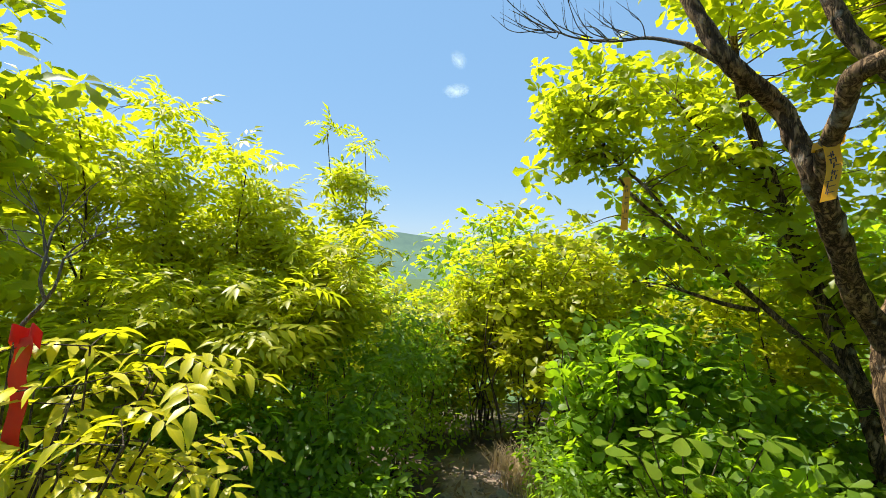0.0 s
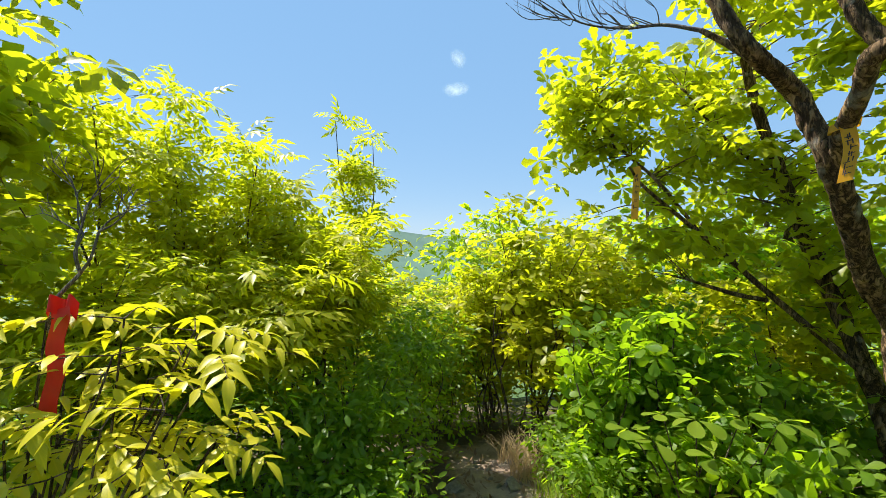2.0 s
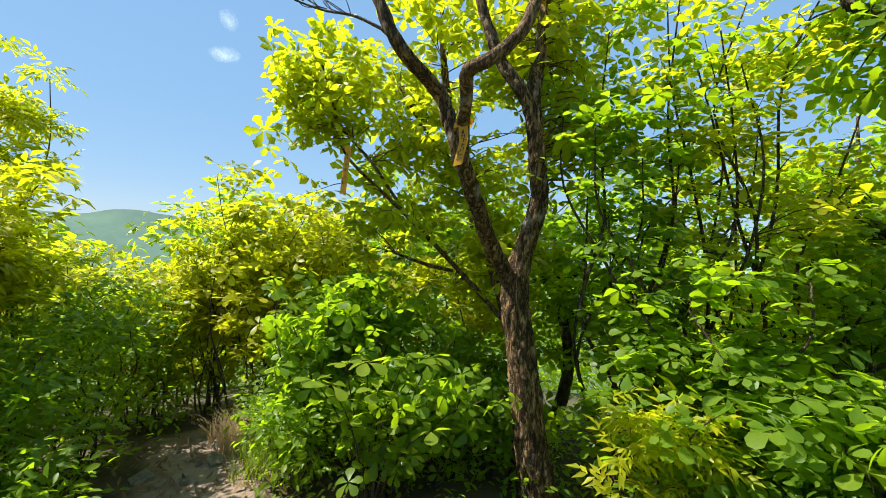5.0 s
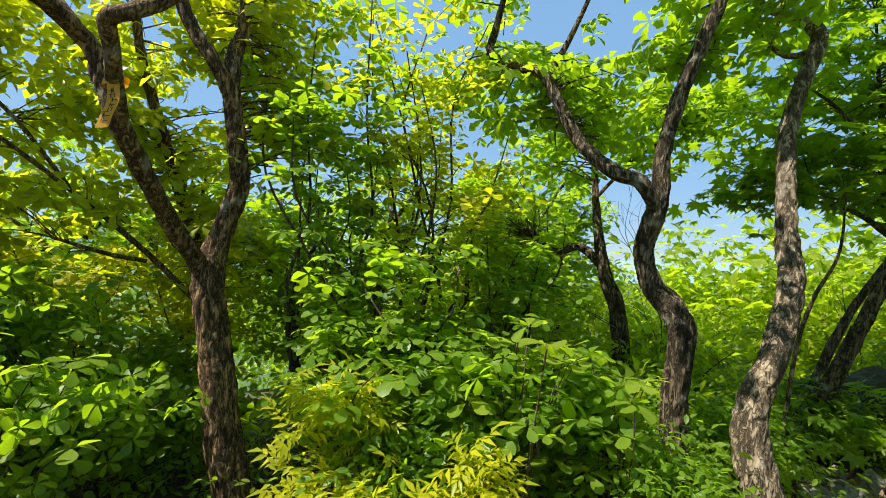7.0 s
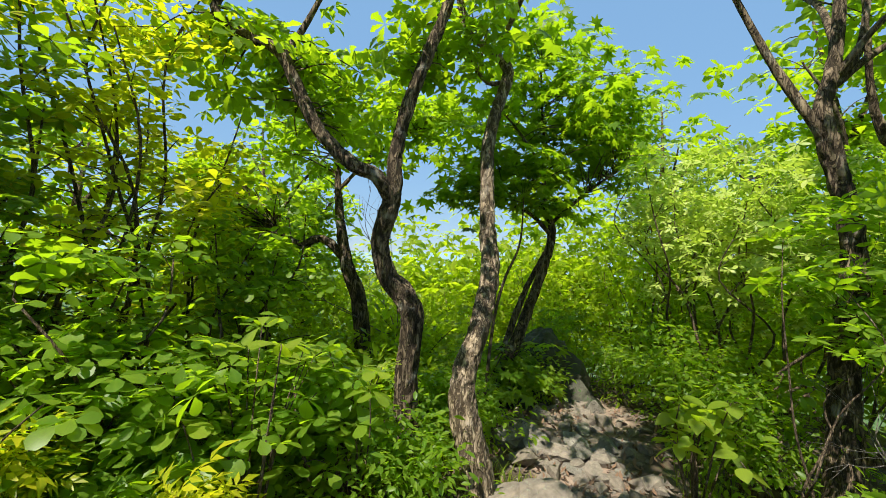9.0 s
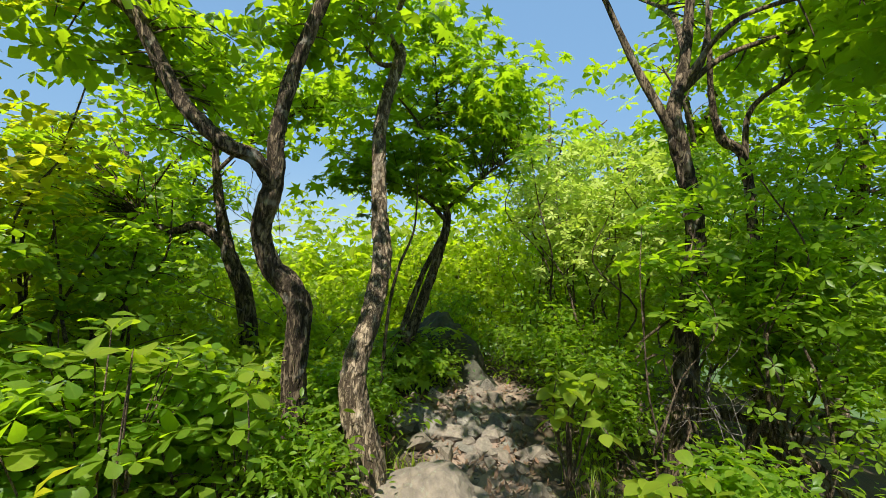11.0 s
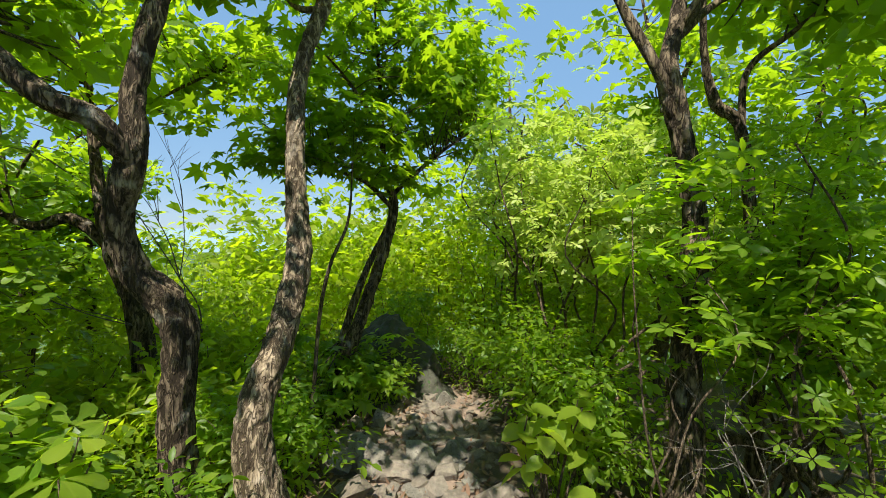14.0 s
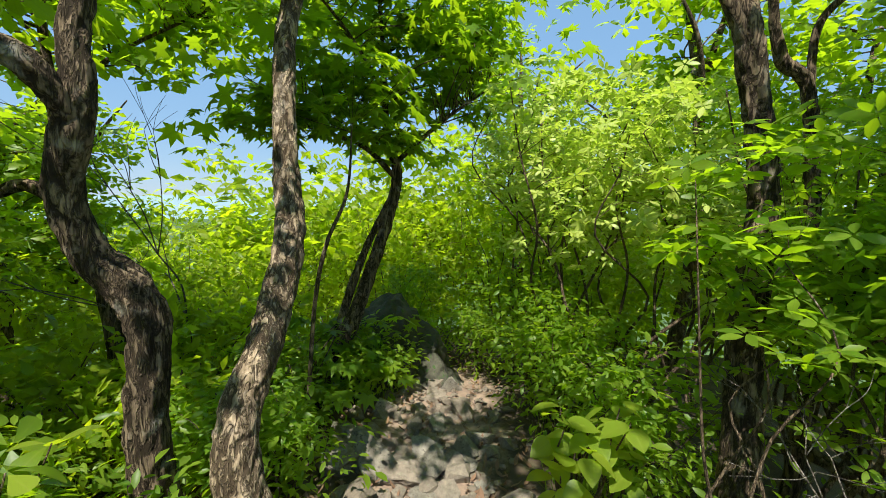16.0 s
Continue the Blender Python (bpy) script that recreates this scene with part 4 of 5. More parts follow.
for args in ((-0.2, 5.6, 1.75, 0.5, 54, 6, 131), (0.35, 5.6, 1.6, 0.5, 64, 6, 132), (0.85, 5.6, 1.65, 0.5, 64, 6, 133), (-0.9, 6.2, 2.0, 0.7, 50, 6, 134), (1.35, 5.5, 1.9, 0.5, 54, 6, 135), (0.55, 6.6, 1.9, 0.6, 50, 6, 146), (1.45, 4.35, 2.0, 0.42, 64, 6, 137), (1.75, 4.95, 2.3, 0.5, 54, 6, 151), (2.5, 4.8, 1.9, 0.6, 54, 6, 143), (3.3, 4.6, 2.1, 0.7, 54, 6, 144), (1.9, 6.1, 2.4, 0.7, 50, 6, 145)):
    shrub("young", *args, low=0.1, stems=6, size=0.12, label="azalea bush with young leaves coloured yellow-green for sunlight", clear=0.25)
for args in ((0.92, 4.78, 2.45, 0.22, 26, 4, 136), (1.15, 4.55, 2.1, 0.36, 50, 6, 149), (0.72, 5.15, 1.95, 0.32, 44, 6, 150)):
    shrub("young", *args, low=0.3, stems=4, size=0.10, label="azalea bush overhanging the trail, sunlight painted into its leaves", clear=0.12, stem_r=0.009)
for args in (
             (1.40, 3.55, 1.25, 0.40, 46, 5, 139), (1.95, 3.6, 1.5, 0.45, 46, 5, 140), (1.75, 3.05, 0.8, 0.36, 34, 5, 141), (2.1, 3.1, 0.85, 0.32, 30, 5, 142), (1.65, 3.9, 1.3, 0.35, 36, 5, 138), (2.75, 3.75, 1.1, 0.45, 36, 5, 144), (2.6, 3.2, 0.7, 0.35, 26, 5, 145)):
    shrub("azalea", *args, low=0.12, stems=6, size=0.13, scale=0.85, tilt=0.6, label=AZ, clear=0.36)
for args in ((1.15, 4.0, 0.5, 0.22, 14, 6, 147), (1.25, 3.3, 0.55, 0.25, 16, 6, 148)):
    shrub("small", *args, low=0.0, stems=6, size=0.09, stem_r=0.005, label="yellow-green seedlings at the trail edge")

# ---- thicket between the oaks ----
for args in ((3.75, 2.2, 3.9, 0.75, 74, 5, 151), (4.5, 2.3, 3.3, 0.7, 60, 5, 153)):
    shrub("young", *args, low=0.25, stems=6, size=0.14, scale=1.05, stem_r=0.019, crook=0.12, label="tall azalea with leaf whorls coloured yellow-green for sunlight", tilt=0.3)
for args in ((3.25, 2.5, 3.5, 0.5, 46, 6, 152), (3.2, 1.95, 1.9, 0.5, 54, 5, 154), (3.75, 3.0, 2.9, 0.6, 50, 5, 155), (4.3, 1.5, 2.0, 0.5, 50, 5, 156)):
    shrub("azalea", *args, low=0.2, stems=6, size=0.14, scale=0.85, stem_r=0.019, crook=0.12, label="tall old azalea with crooked stems and rounded leaves", tilt=0.3)
for args in ((3.0, 1.7, 1.3, 0.42, 44, 4, 161), (3.25, 1.15, 1.2, 0.42, 44, 4, 162), (3.45, 0.72, 0.9, 0.28, 22, 4, 163), (3.0, 2.2, 1.2, 0.32, 30, 4, 164)):
    shrub("azalea", *args, low=0.15, stems=5, size=0.12, scale=1.0, label="low azalea with broad rounded leaf whorls", tilt=0.3)
for args in ((2.40, 1.45, 0.50, 0.16, 6, 2, 171), (2.62, 1.0, 0.58, 0.18, 6, 2, 172), (2.62, 1.85, 1.0, 0.2, 8, 2, 173)):
    shrub("ash", *args, low=0.3, stems=3, size=0.08, scale=0.8, stem_r=0.006, label="ash seedlings with bright toothed feather leaves", category="seedling")
for args in ((2.85, 1.6, 0.7, 0.35, 30, 6, 177), (3.2, 1.6, 1.0, 0.45, 36, 6, 178), (3.6, 1.2, 0.9, 0.4, 36, 6, 179)):
    shrub("small", *args, low=0.0, stems=7, size=0.12, stem_r=0.007, label=LOW)

# ---- east side ----
for args in ((2.85, -2.45, 1.8, 0.45, 46, 5, 183), (2.98, -2.25, 1.95, 0.34, 34, 5, 191), (2.5, -3.1, 2.3, 0.6, 60, 5, 185), (3.6, -3.2, 2.6, 0.6, 60, 5, 186), (4.6, -3.4, 2.8, 0.8, 70, 5, 187), (6.2, -3.2, 2.7, 0.8, 70, 5, 189)):
    shrub("lance", *args[:5], 10, args[6], low=0.28, stems=6, size=0.14, stem_r=0.013, scale=0.58, tilt=0.5, crook=0.12, label="azalea bush with green leaf whorls on crooked stems")
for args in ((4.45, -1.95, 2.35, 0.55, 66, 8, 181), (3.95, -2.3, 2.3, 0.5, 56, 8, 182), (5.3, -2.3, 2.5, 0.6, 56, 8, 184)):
    shrub("pale", *args, low=0.42, stems=6, size=0.13, stem_r=0.014, scale=0.58, tilt=0.5, crook=0.14, label="azalea bush with leaf whorls coloured pale for sunlight on crooked stems")
shrub("lance", 2.98, -1.72, 1.85, 0.26, 22, 4, 190, low=0.55, stems=4, size=0.11, scale=0.7, stem_r=0.008, label="thin azalea with small leaves before a dark oak")
for args in ((3.6, -1.75, 0.8, 0.32, 30, 6, 201), (4.3, -1.85, 0.9, 0.35, 34, 6, 202), (5.0, -2.1, 1.1, 0.4, 40, 6, 203), (2.5, -1.7, 0.6, 0.3, 24, 6, 204), (3.9, 0.9, 0.7, 0.3, 26, 6, 206), (3.4, 0.35, 0.5, 0.25, 20, 6, 207), (4.4, 0.2, 0.6, 0.35, 30, 6, 208), (5.1, -0.1, 0.6, 0.35, 26, 6, 209)):
    shrub("small", *args, low=0.0, stems=7, size=0.11, stem_r=0.006, label=LOW)
for args in ((4.7, 0.6, 0.7, 0.4, 30, 6, 192), (5.4, 0.3, 0.9, 0.5, 40, 6, 193), (6.0, 0.6, 1.15, 0.7, 60, 6, 194), (6.8, 1.6, 1.5, 0.8, 60, 6, 195), (7.2, 0.0, 1.25, 0.8, 60, 6, 196), (7.5, -1.6, 1.8, 0.8, 60, 6, 197), (6.9, -2.7, 2.3, 0.7, 60, 6, 198), (4.9, 1.9, 1.8, 0.6, 60, 6, 199), (5.0, 1.2, 0.9, 0.5, 34, 6, 200), (8.0, 0.9, 1.6, 0.8, 50, 6, 216), (8.4, -0.6, 1.6, 0.8, 50, 6, 217), (8.3, -2.6, 2.4, 0.8, 60, 6, 210)):
    shrub("wood", *args, low=0.05, stems=5, size=0.16, tilt=0.75, scale=0.85, label="sunlit undergrowth bush on the slope")


# ---- near leaves, each a piece of its own ----
def leaf_mesh(name, leaf, length, width, bend, material):
    v, f, u = leaf
    v = v * (length, length * width, length * bend)
    ob = mesh_obj(name, v, f, material, None, "", u, True)
    me = ob.data
    bpy.data.objects.remove(ob)
    return me


ME_LEAFLET = [leaf_mesh("leaflet", LANCE, 0.072, 1.15, b, M_LEAF1) for b in (0.6, 1.0, 1.6)]
ME_OBOV = [leaf_mesh("leaf", NEAR_OBOVATE, 0.112, 1.15, b, M_LEAF2) for b in (0.5, 0.9, 1.4)]
ME_ROUND = [leaf_mesh("leaf", ROUNDLEAF, 0.098, 1.0, b, M_LEAF2) for b in (0.5, 0.9, 1.4)]


def put_leaf(root, holder, meshes, at, yaw, pitch, roll, size, rs, name="leaf"):
    ob = new(name, meshes[rs.randint(len(meshes))])
    ob.parent = holder
    ob.location = Vector(at) - root.location
    ob.rotation_euler = (roll, -pitch, yaw)
    ob.scale = (size, size, size)


def near_plant(base, tips, seed, label, category, style, material=M_STEM):
    """A plant seen close: a stem to each tip and single leaves round it."""
    rs = np.random.RandomState(seed)
    root = new("shrub")
    root.location = base
    b = np.array(base)
    for t in tips:
        t = np.array(t)
        mid = b + (t - b) * 0.55 + np.array((rs.randn() * 0.03, rs.randn() * 0.03, 0.08))
        stem = mesh_obj("stem", *tube(spline([(0, 0, -0.05, 0.006), (*(mid - b), 0.0045), (*(t - b), 0.0025)], 6), 6, 0.05, seed), material, root)
        if style == "pinnate":
            for q in range(2):
                yaw, s0 = 3.1 * q + rs.rand() * 3, 0.21
                d = np.array((math.cos(yaw), math.sin(yaw), 0.12))
                rach = [(*(t - b), 0.002), (*(t + d * s0 * 0.55 - b), 0.0016), (*(t + d * s0 - (0, 0, 0.035) - b), 0.001)]
                stalk = mesh_obj("leaf_stalk", *tube(spline(rach, 4), 5), material, root)
                for k in range(4):
                    p = t + d * s0 * (0.30 + 0.21 * k) + (0, 0, 0.01 - 0.03 * (k / 3) ** 2)
                    for side in (-1, 1):
                        put_leaf(root, stalk, ME_LEAFLET, p, yaw + side * (0.95 + rs.randn() * 0.12), -0.10 + rs.randn() * 0.2, side * 0.2 + rs.randn() * 0.2, 0.8 + 0.3 * rs.rand(), rs, "leaflet")
                put_leaf(root, stalk, ME_LEAFLET, t + d * s0 - (0, 0, 0.03), yaw + rs.randn() * 0.1, -0.4, rs.randn() * 0.2, 1.1, rs, "leaflet")
        else:
            for k in range(5):
                yaw = 1.257 * k + rs.rand() * 0.5
                put_leaf(root, stem, ME_OBOV if style == "whorl" else ME_ROUND, t + (0.012 * math.cos(yaw), 0.012 * math.sin(yaw), 0 if style == "whorl" else rs.randn() * 0.05), yaw, 0.1 + rs.randn() * 0.25 - (0.3 if style == "round" else 0), rs.randn() * 0.25, 0.8 + 0.35 * rs.rand(), rs)
    return tagged(root, label, category)


_r = np.random.RandomState(17)
shrub("ash", -0.86, 1.98, 0.95, 0.30, 12, 3, 115, low=0.4, stems=4, size=0.10, scale=1.1, stem_r=0.007, label="bushy ash sapling with glowing yellow-green leaves", category="sapling", name="sapling")
near_plant((-0.75, 1.75, gz(-0.75, 1.75)), [(-0.80 + 0.50 * _r.rand(), 1.72 + 0.40 * _r.rand(), 0.84 + 0.40 * _r.rand()) for _ in range(32)], 901, "ash sapling bough with long glowing yellow-green leaflets", "sapling", "pinnate")
near_plant((1.60, 2.95, gz(1.6, 2.95)), [(1.54, 2.77, 0.48), (1.32, 2.90, 0.50), (1.76, 2.92, 0.60), (1.88, 2.82, 0.62), (1.43, 3.02, 0.58), (1.26, 3.02, 0.5), (1.62, 2.70, 0.34), (1.80, 2.62, 0.28), (1.5, 2.85, 0.62)], 902, "azalea sprigs with pale rounded leaves in whorls", "shrub", "whorl")
near_plant((3.30, -1.25, gz(3.3, -1.25)), [(3.16 + 0.3 * _r.rand() - 0.1, -1.18 + 0.36 * _r.rand() - 0.22, 0.2 + 0.42 * _r.rand()) for _ in range(11)], 903, "low bush with broad round leaves beside the trail", "shrub", "round")
near_plant((3.35, 0.55, gz(3.35, 0.55)), [(3.2 + 0.4 * _r.rand(), 0.38 + 0.4 * _r.rand(), 0.25 + 0.5 * _r.rand()) for _ in range(12)], 904, "azalea sprigs with broad rounded leaves", "shrub", "whorl")
near_plant((2.45, -1.3, gz(2.45, -1.3)), [(2.30 + 0.45 * _r.rand(), -1.45 + 0.4 * _r.rand(), 0.28 + 0.26 * _r.rand()) for _ in range(10)], 905, "low bush with broad round leaves beside the trail", "shrub", "round")
near_plant((2.95, 0.95, gz(2.95, 0.95)), [(2.75 + 0.6 * _r.rand(), 0.75 + 0.5 * _r.rand(), 0.45 + 0.45 * _r.rand()) for _ in range(12)], 906, "azalea sprigs with broad rounded leaves", "shrub", "whorl")

# ---- far woods ----
def woods(n, near, far_r, lo, hi, seed, skip=None):
    rs = np.random.RandomState(seed)
    tips = []
    for k in range(n):
        a = radians(lo + (hi - lo) * rs.rand())
        d = near + (far_r - near) * rs.rand()
        x, y = 1.8 + d * math.sin(a), 0.8 + d * math.cos(a)
        h = 1.6 + 1.2 * rs.rand() + 0.12 * d
        r = 0.8 + 0.9 * rs.rand()
        tips.append(spread(rs, in_blob(rs, 35, (x, y, gz(x, y) + h * 0.55), (r, r, h * 0.5)), 5, 0.2))
    ob = scatter("woodland", "wood", np.vstack(tips), rs, None, 0.5, 1.9)
    return tagged(ob, "sunlit green woodland on the slope below", "woodland", kind="stuff")


woods(70, 7.0, 15, 25, 165, 301)
woods(26, 7.5, 14, -60, 22, 302)
# Unseen woods on the south-west side, added for their shade.
woods(22, 6.0, 13, 165, 300, 303)


# ---- rocks ----
def rock_mesh(seed, detail=3, jag=0.35, flat=0.6):
    rs = np.random.RandomState(seed)
    bm = bmesh.new()
    bmesh.ops.create_icosphere(bm, subdivisions=detail, radius=1)
    planes = rs.randn(9, 3)
    planes /= np.linalg.norm(planes, axis=1)[:, None]
    cut = 0.55 + 0.3 * rs.rand(9)
    off = Vector(rs.rand(3) * 50)
    for v in bm.verts:
        p = np.array(v.co)
        for q, c in zip(planes, cut):
            d = p @ q
            if d > c:
                p = p - q * (d - c) * 0.9
        p = p * (1 + jag * 0.35 * noise.noise(Vector(p * 1.7) + off) + jag * 0.16 * noise.noise(Vector(p * 5.0) + off) + jag * 0.07 * noise.noise(Vector(p * 13.0) + off))
        v.co = p * (1, 1, flat)
    return bm


def boulder(x, y, z, sx, sy, sz, rz, seed, material, label, tip=(0, 0), detail=5):
    bm = rock_mesh(seed, detail, 0.6, 1.0)
    me = bpy.data.meshes.new("boulder")
    bm.to_mesh(me)
    bm.free()
    me.materials.append(material)
    ob = new("boulder", me)
    ob.matrix_world = pose(x, y, z, tip[0], tip[1], rz) @ Matrix.Diagonal((sx, sy, sz, 1))
    return tagged(ob, label, "rock")


boulder(3.27, -0.50, -0.17, 0.44, 0.38, 0.22, -20, 401, M_STONE, "broad flat grey slab of rock in the trail", (4, -8))
boulder(4.45, -0.62, -0.16, 0.30, 0.20, 0.24, 20, 402, M_LICHEN, "pointed grey rock with dark lichen spots", (0, -12))
boulder(4.20, -0.80, -0.17, 0.19, 0.15, 0.13, 50, 403, M_STONE, "pinkish angular trail rock")
boulder(5.66, -1.06, -0.16, 0.50, 0.56, 0.64, 10, 404, M_MOSS, "dark mossy outcrop under the maple", (0, 8))
boulder(5.50, -1.40, -0.26, 0.40, 0.36, 0.38, 40, 405, M_MOSS, "dark broken rock below the outcrop")
boulder(5.30, -0.72, -0.20, 0.34, 0.26, 0.34, 70, 408, M_MOSS, "dark mossy rock at the foot of the maple")
boulder(2.95, -1.35, -0.20, 0.16, 0.12, 0.15, 30, 406, M_STONE, "pale rounded stone at the trail edge")


def hull_mesh(name, seed, material, points=13):
    """An angular broken stone with slightly worn edges."""
    rs = np.random.RandomState(seed)
    bm = bmesh.new()
    p = rs.randn(points, 3)
    p /= np.linalg.norm(p, axis=1)[:, None]
    for q in p * (1, 1, 0.62) * (0.85 + 0.3 * rs.rand(points))[:, None]:
        bm.verts.new(q)
    out = bmesh.ops.convex_hull(bm, input=bm.verts)
    bmesh.ops.delete(bm, geom=[v for v in out["geom_interior"] if isinstance(v, bmesh.types.BMVert)], context="VERTS")
    me = bpy.data.meshes.new(name)
    bm.to_mesh(me)
    bm.free()
    me.materials.append(material)
    return me


HULLS = [hull_mesh("rock", 900 + k, M_LICHEN if k % 3 == 0 else M_STONE) for k in range(9)]
_k = np.random.RandomState(77)
for _ in range(46):
    s, off = _k.rand(), _k.randn() * 0.22
    x, y = 3.75 + 1.5 * s + 0.25 * off, -0.72 - 0.55 * s + off
    size = 0.06 + 0.11 * _k.rand() ** 1.6
    rock = new("rock", HULLS[_k.randint(9)])
    rock.location = (x, y, gz(x, y) + size * 0.22)
    rock.rotation_euler = (_k.randn() * 0.3, _k.randn() * 0.3, _k.rand() * 6.28)
    rock.scale = (size, size * (0.6 + 0.35 * _k.rand()), size * (0.6 + 0.5 * _k.rand()))
    tagged(rock, "angular grey trail rock half sunk in soil", "rock", "loose rocks on the trail")

def fallen(ctrl, seed, label, bark):
    v, f = tube(spline(ctrl, 8), 12, 0.15, seed, 0.06)
    o = np.array(ctrl[0][:3])
    ob = mesh_obj("fallen_branch", v - o, f, bark)
    ob.location = ctrl[0][:3]
    return tagged(ob, label, "branch")


fallen([(3.25, 0.62, -0.20, 0.035), (3.38, 0.42, -0.11, 0.03), (3.50, 0.28, -0.12, 0.026), (3.62, 0.12, -0.17, 0.02)], 11, "dead grey branch lying on the forest floor", M_DEAD)
fallen([(3.42, -2.15, 0.25, 0.035), (3.18, -2.38, 0.26, 0.032), (2.98, -2.48, 0.16, 0.028), (2.8, -2.6, 0.02, 0.022), (2.6, -2.75, -0.35, 0.015)], 12, "dark dead limb leaning from the foot of an oak", M_BARK_B)

STONES = []
for k in range(8):
    STONES.append(hull_mesh("stone", 500 + k, M_STONE, 11))


def lay_stones(line, n, width, smallest, largest, seed, first, last):
    rs = np.random.RandomState(seed)
    for k in range(n):
        s = first + (last - first) * rs.rand()
        i = int(s)
        p = line[i] + (line[i + 1] - line[i]) * (s - i)
        x, y = p + rs.randn(2) * width
        size = smallest + (largest - smallest) * rs.rand() ** 3
        ob = new("stone", STONES[rs.randint(8)])
        ob.parent = ground
        ob.location = (x, y, gz(x, y) + size * 0.12)
        ob.rotation_euler = (rs.randn() * 0.25, rs.randn() * 0.25, rs.rand() * 6.28)
        ob.scale = (size, size * (0.6 + 0.4 * rs.rand()), size * (0.6 + 0.5 * rs.rand()))


lay_stones(TRAIL_E, 250, 0.23, 0.025, 0.11, 601, 2.1, 3.99)
lay_stones(TRAIL_N, 45, 0.16, 0.02, 0.11, 602, 1.3, 2.95)


def gravel(n, seed):
    """Chips of stone between the larger ones."""
    rs = np.random.RandomState(seed)
    bm = rock_mesh(520, 1, 0.5, 0.6)
    tv = np.array([v.co for v in bm.verts])
    tf = np.array([[v.index for v in f.verts] for f in bm.faces])
    bm.free()
    s = rs.rand(n) * 3.0
    k = np.minimum(s.astype(int), 2) + 1
    p = TRAIL_E[k] + (TRAIL_E[k + 1] - TRAIL_E[k]) * (s - k + 1)[:, None] + rs.randn(n, 2) * 0.28
    size = 0.008 + 0.022 * rs.rand(n) ** 2
    a = rs.rand(n) * 6.28
    x = (np.cos(a)[:, None] * tv[:, 0] - np.sin(a)[:, None] * tv[:, 1]) * size[:, None] + p[:, :1]
    y = (np.sin(a)[:, None] * tv[:, 0] + np.cos(a)[:, None] * tv[:, 1]) * size[:, None] + p[:, 1:]
    z = tv[:, 2] * size[:, None] + ground_z(p[:, 0], p[:, 1])[:, None] + 0.004
    f = (tf[None] + (np.arange(n) * len(tv))[:, None, None]).reshape(-1, 3)
    return tagged(mesh_obj("gravel", np.stack([x, y, z], -1).reshape(-1, 3), f, M_STONE, None, "", None, False), "broken grey stone chips on the trail", "gravel", kind="stuff")


gravel(900, 35)


def litter(n, seed):
    """Dry leaves lying on the ground near the trail."""
    rs = np.random.RandomState(seed)
    k = rs.rand(n, 1)
    p = np.where(k < 0.7, np.array((3.4, -0.6)) + rs.randn(n, 2) * (1.6, 0.9), np.array((0.6, 3.0)) + rs.randn(n, 2) * (0.8, 1.2))
    z = ground_z(p[:, 0], p[:, 1]) + 0.008
    tv, tf, _ = OVAL
    a, s = rs.rand(n) * 6.28, 0.022 + 0.04 * rs.rand(n)
    c, q = np.cos(a) * s, np.sin(a) * s
    tilt_x, tilt_y = rs.randn(2, n) * 0.35
    x = c[:, None] * tv[:, 0] - q[:, None] * tv[:, 1]
    y = q[:, None] * tv[:, 0] + c[:, None] * tv[:, 1]
    zz = s[:, None] * np.abs(tv[:, 2]) * 1.5 + np.abs(x * tilt_x[:, None]) + np.abs(y * tilt_y[:, None])
    v = np.stack([x + p[:, :1], y + p[:, 1:], zz + z[:, None]], -1).reshape(-1, 3)
    f = (tf[None] + (np.arange(n) * len(tv))[:, None, None]).reshape(-1, 3)
    return tagged(mesh_obj("leaf_litter", v, f, M_LITTER), "dry brown leaves lying on the ground", "leaf litter", kind="stuff")


litter(5000, 31)


def undergrowth(n, seed):
    """Low seedlings that cover the forest floor between the bushes."""
    rs = np.random.RandomState(seed)
    p = np.stack([rs.rand(n) * 9 - 2.6, rs.rand(n) * 9.2 - 3.6], -1)
    p = p[trail_distance(p[:, 0], p[:, 1]) > 0.55]
    clump = np.sin(2.9 * p[:, 0] + 1.7 * p[:, 1]) * np.sin(2.2 * p[:, 1] - 1.1 * p[:, 0])
    p = p[clump > -0.35]
    z = ground_z(p[:, 0], p[:, 1]) + 0.04 + 0.22 * rs.rand(len(p)) ** 1.6
    ob = scatter("undergrowth", "small", np.column_stack([p, z]), rs, None, 0.35, 1.0, 0.5)
    return tagged(ob, "low green seedlings covering the forest floor", "undergrowth", kind="stuff")


undergrowth(3600, 33)
for args in ((5.16, -0.95, 0.40, 0.20, 14, 6, 211), (5.28, -0.62, 0.55, 0.22, 14, 6, 215), (4.2, -0.12, 0.45, 0.25, 18, 6, 219), (5.5, -1.75, 0.6, 0.3, 20, 6, 212), (6.3, -1.4, 0.9, 0.4, 26, 6, 213)):
    shrub("small", *args, low=0.0, stems=6, size=0.11, stem_r=0.006, label="low dark green seedlings growing round the outcrop")


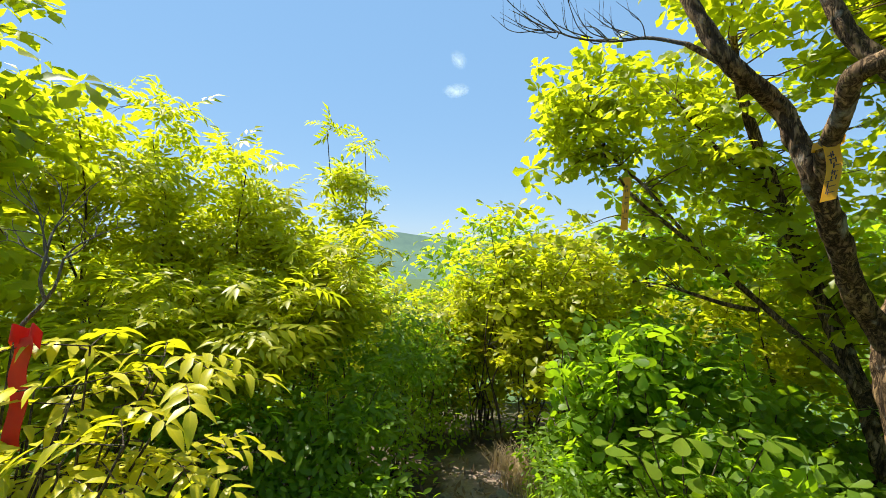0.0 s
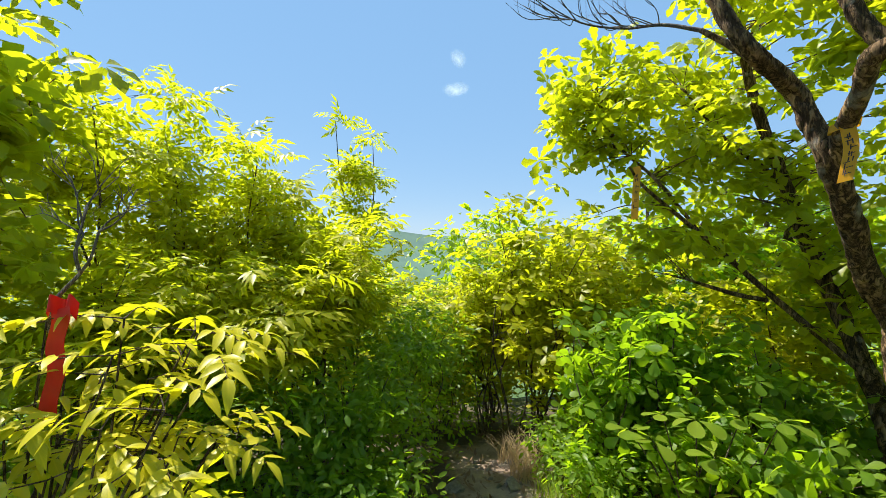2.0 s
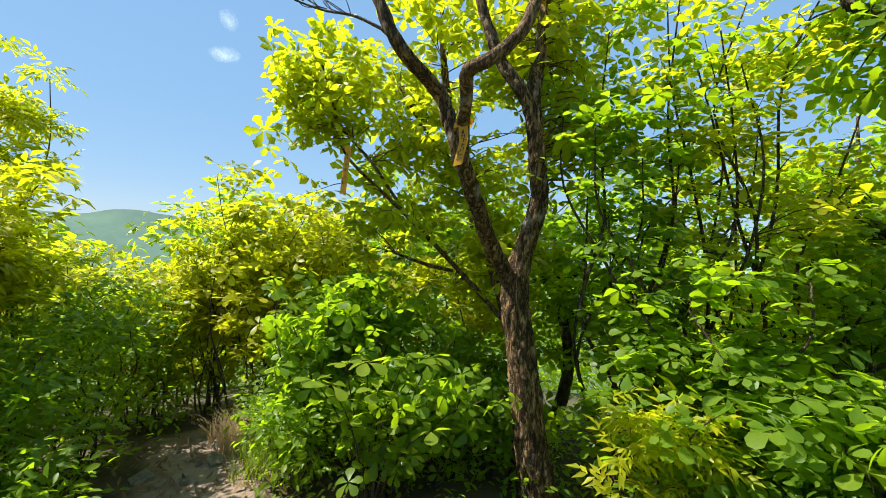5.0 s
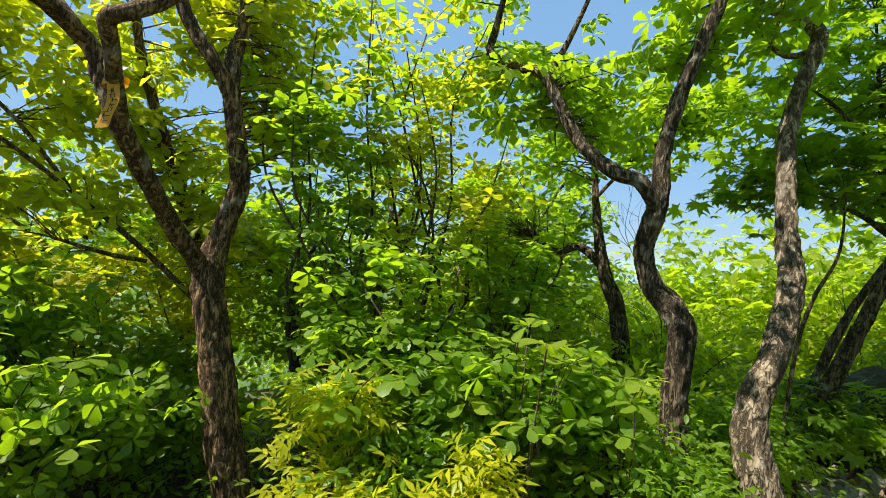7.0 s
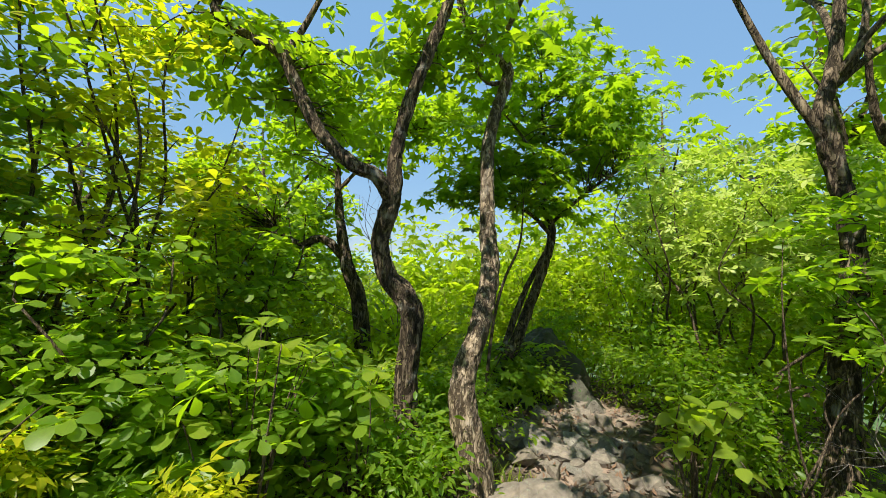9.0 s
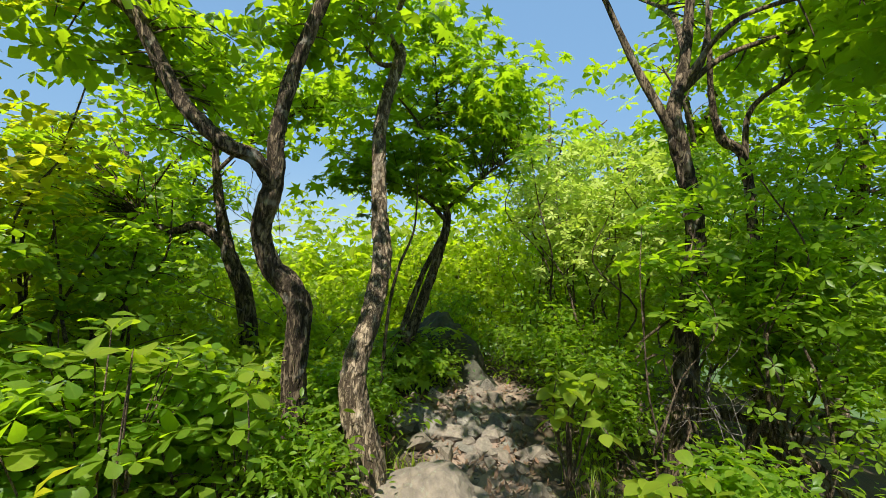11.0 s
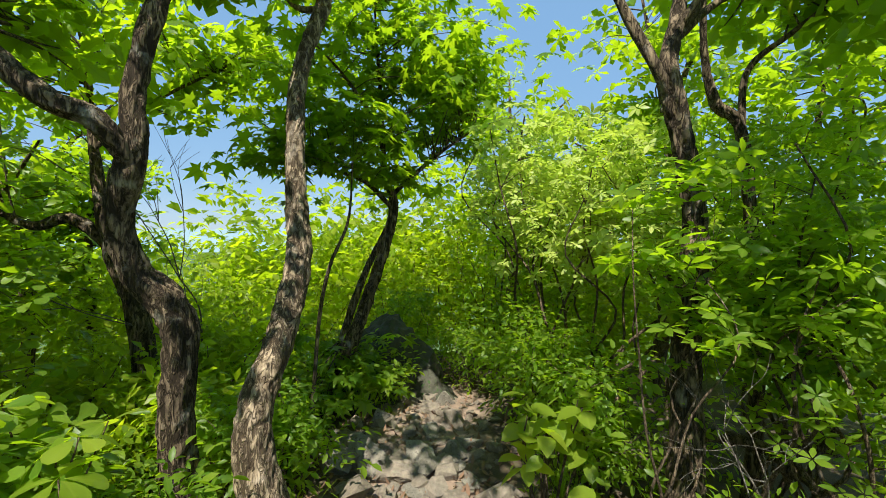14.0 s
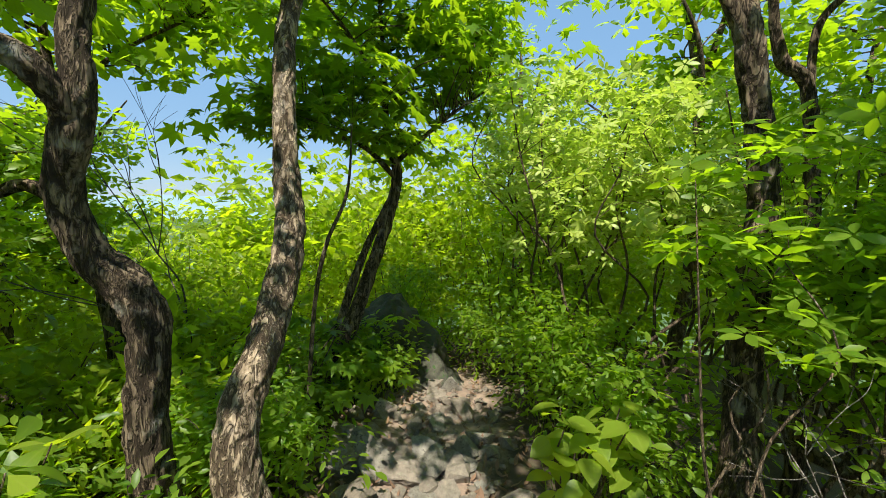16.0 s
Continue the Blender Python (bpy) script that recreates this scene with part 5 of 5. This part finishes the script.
def grass(points, blades, h, spread_r, seed, material, label):
    rs = np.random.RandomState(seed)
    vs, fs, us, n = [], [], [], 0
    for x0, y0 in points:
        for k in range(blades):
            a, d = rs.rand() * 6.28, spread_r * rs.rand() ** 0.7
            x, y = x0 + d * math.cos(a), y0 + d * math.sin(a)
            z = gz(x, y)
            hh, w = h * (0.5 + 0.6 * rs.rand()), 0.0035
            b = rs.rand() * 6.28
            bend = hh * (0.25 + 0.5 * rs.rand())
            c, s = math.cos(b), math.sin(b)
            for q in (0, 0.4, 0.75, 1.0):
                o, ww = bend * q * q, w * (1 - q * 0.85)
                vs += [(x + o * c - s * ww, y + o * s + c * ww, z + hh * q * (1 - 0.25 * q)), (x + o * c + s * ww, y + o * s - c * ww, z + hh * q * (1 - 0.25 * q))]
                us += [(q, -0.3), (q, 0.3)]
            for q in range(3):
                i = n + 2 * q
                fs += [(i, i + 1, i + 3), (i, i + 3, i + 2)]
            n += 8
    return tagged(mesh_obj("grass", vs, fs, material, None, "", us), label, "grass", kind="stuff")


grass([(0.93, 4.05), (0.98, 4.25), (0.90, 4.40)], 130, 0.34, 0.12, 41, M_HAY, "tuft of dry straw-coloured grass beside the trail")
grass([(1.10, 3.75), (1.2, 3.95), (1.02, 3.55), (1.25, 3.45)], 110, 0.26, 0.16, 42, M_GRASS, "bright green grass at the trail edge")
grass([(3.2 + 0.25 * k, -1.35 - 0.12 * k) for k in range(8)] + [(2.6, -1.1), (2.9, -1.25), (3.0, 0.25), (3.3, 0.1), (4.6, -0.2), (3.7, -0.35)], 60, 0.2, 0.2, 43, M_GRASS, "thin grass among the stones")


def bare_shrub(x, y, z0, h, seed, label, n=9, lean=(0.0, 0.0), r0=0.012, bark=M_DEAD):
    """Bare twigs that fork and fork again."""
    rs = np.random.RandomState(seed)
    root = new("dead_shrub")
    root.location = (x, y, z0)

    def grow(p, d, length, r, level):
        q = p + d * length
        mid = (p + q) / 2 + rs.randn(3) * length * 0.06
        mesh_obj("dead_twig", *tube(spline([(*p, r), (*mid, r * 0.85), (*q, r * 0.65)], 4), 6), bark, root)
        if level:
            for k in range(2 + (rs.rand() < 0.4)):
                e = d + rs.randn(3) * 0.45 + (0, 0, 0.1)
                grow(q, e / np.linalg.norm(e), length * (0.6 + 0.25 * rs.rand()), r * 0.62, level - 1)

    grow(np.zeros(3), np.array((lean[0], lean[1], 1.0)) / np.linalg.norm((lean[0], lean[1], 1.0)), h * 0.38, r0, 4)
    return tagged(root, label, "dead shrub")


bare_shrub(5.68, 0.62, gz(5.68, 0.62), 2.1, 51, "bare grey twigs of a dead shrub", lean=(0.0, -0.15))
bare_shrub(2.75, -2.05, gz(2.75, -2.05), 1.0, 52, "tangle of bare dead twigs at the foot of an oak", lean=(0.1, 0.25), r0=0.008)
bare_shrub(0.75, 5.3, gz(0.75, 5.3), 1.5, 53, "bare grey twigs above the trail", lean=(-0.2, -0.2), r0=0.01)
bare_shrub(-0.72, 1.93, 1.20, 0.45, 54, "pale dead fork of twigs above the red ribbon", lean=(0.5, 0.0), r0=0.007, bark=M_PALE)


# ---- ribbons ----
def ribbon(path, wide, side, material, name, label, marks=0):
    """A cloth strip along the path, with printed marks."""
    ln = spline([(*p, 0) for p in path], 6)[:, :3]
    s = np.array(side, float)
    s /= np.linalg.norm(s)
    root = new(name)
    root.location = path[0]
    o = np.array(path[0])
    t = np.gradient(ln, axis=0)
    nrm = np.cross(t, s)
    nrm /= np.linalg.norm(nrm, axis=1)[:, None] + 1e-9
    n = len(ln)
    v = np.vstack([ln - s * wide / 2 + nrm * 0.0006, ln + s * wide / 2 + nrm * 0.0006, ln - s * wide / 2 - nrm * 0.0006, ln + s * wide / 2 - nrm * 0.0006]) - o
    f = []
    for k in range(n - 1):
        for a, b in ((0, n), (n, 3 * n), (3 * n, 2 * n), (2 * n, 0)):
            f += [(a + k, b + k, b + k + 1), (a + k, b + k + 1, a + k + 1)]
    strip = mesh_obj("strip", v, f, material, root, "", None, False)
    rs = np.random.RandomState(5)
    for k in range(marks):
        i = int(n * (0.32 + 0.6 * k / marks))
        d = t[i] / np.linalg.norm(t[i])
        c = ln[i] - o
        for stroke in range(3):
            o1, o2 = (rs.rand() - 0.5) * wide * 0.45, (rs.rand() - 0.5) * 0.014
            w1, h1 = (0.010, 0.0016) if stroke % 2 else (0.0018, 0.010)
            for side_k in (1, -1):
                q = c + nrm[i] * 0.0022 * side_k + s * o1 + d * o2
                vv = np.array([q - s * w1 - d * h1, q + s * w1 - d * h1, q + s * w1 + d * h1, q - s * w1 + d * h1])
                mesh_obj("print_mark", vv, [(0, 1, 2), (0, 2, 3)], M_INK, strip)
    return tagged(root, label, "ribbon")


ribbon([(1.765, 2.395, 1.905), (1.768, 2.385, 1.87), (1.765, 2.37, 1.80), (1.74, 2.355, 1.73), (1.725, 2.35, 1.675)], 0.045, (0.75, -0.6, 0.25), M_YELLOW, "ribbon", "yellow trail ribbon with black print tied round an oak limb", 7)
_ring = [(1.795 + 0.046 * math.cos(a), 2.430 + 0.046 * math.sin(a), 1.895 + 0.012 * math.cos(a + 0.6)) for a in (-2.6, -1.9, -1.2, -0.5, 0.2, 0.9, 1.6, 2.3, 3.0, 3.7)]
ribbon(_ring, 0.030, (0.1, -0.1, 1.0), M_YELLOW, "ribbon", "yellow ribbon band tied round an oak limb")
ribbon([(1.585, 3.70, 1.975), (1.59, 3.69, 1.94), (1.575, 3.67, 1.85), (1.56, 3.65, 1.74), (1.55, 3.64, 1.62)], 0.045, (0.8, -0.6, 0.1), M_YELLOW, "ribbon", "yellow trail ribbon hanging from an oak twig", 6)
ribbon([(-0.65, 1.88, 1.27), (-0.645, 1.875, 1.24), (-0.655, 1.87, 1.18), (-0.65, 1.87, 1.12), (-0.67, 1.87, 1.04), (-0.68, 1.88, 0.99)], 0.058, (1, -0.2, 0.25), M_RED, "ribbon", "bright red cloth ribbon knotted on a bare twig")
ribbon([(-0.685, 1.89, 1.265), (-0.67, 1.87, 1.285), (-0.65, 1.89, 1.27), (-0.63, 1.88, 1.285), (-0.615, 1.89, 1.26)], 0.042, (0.1, 0.1, 1), M_RED, "ribbon", "knot of a red cloth ribbon on a twig")
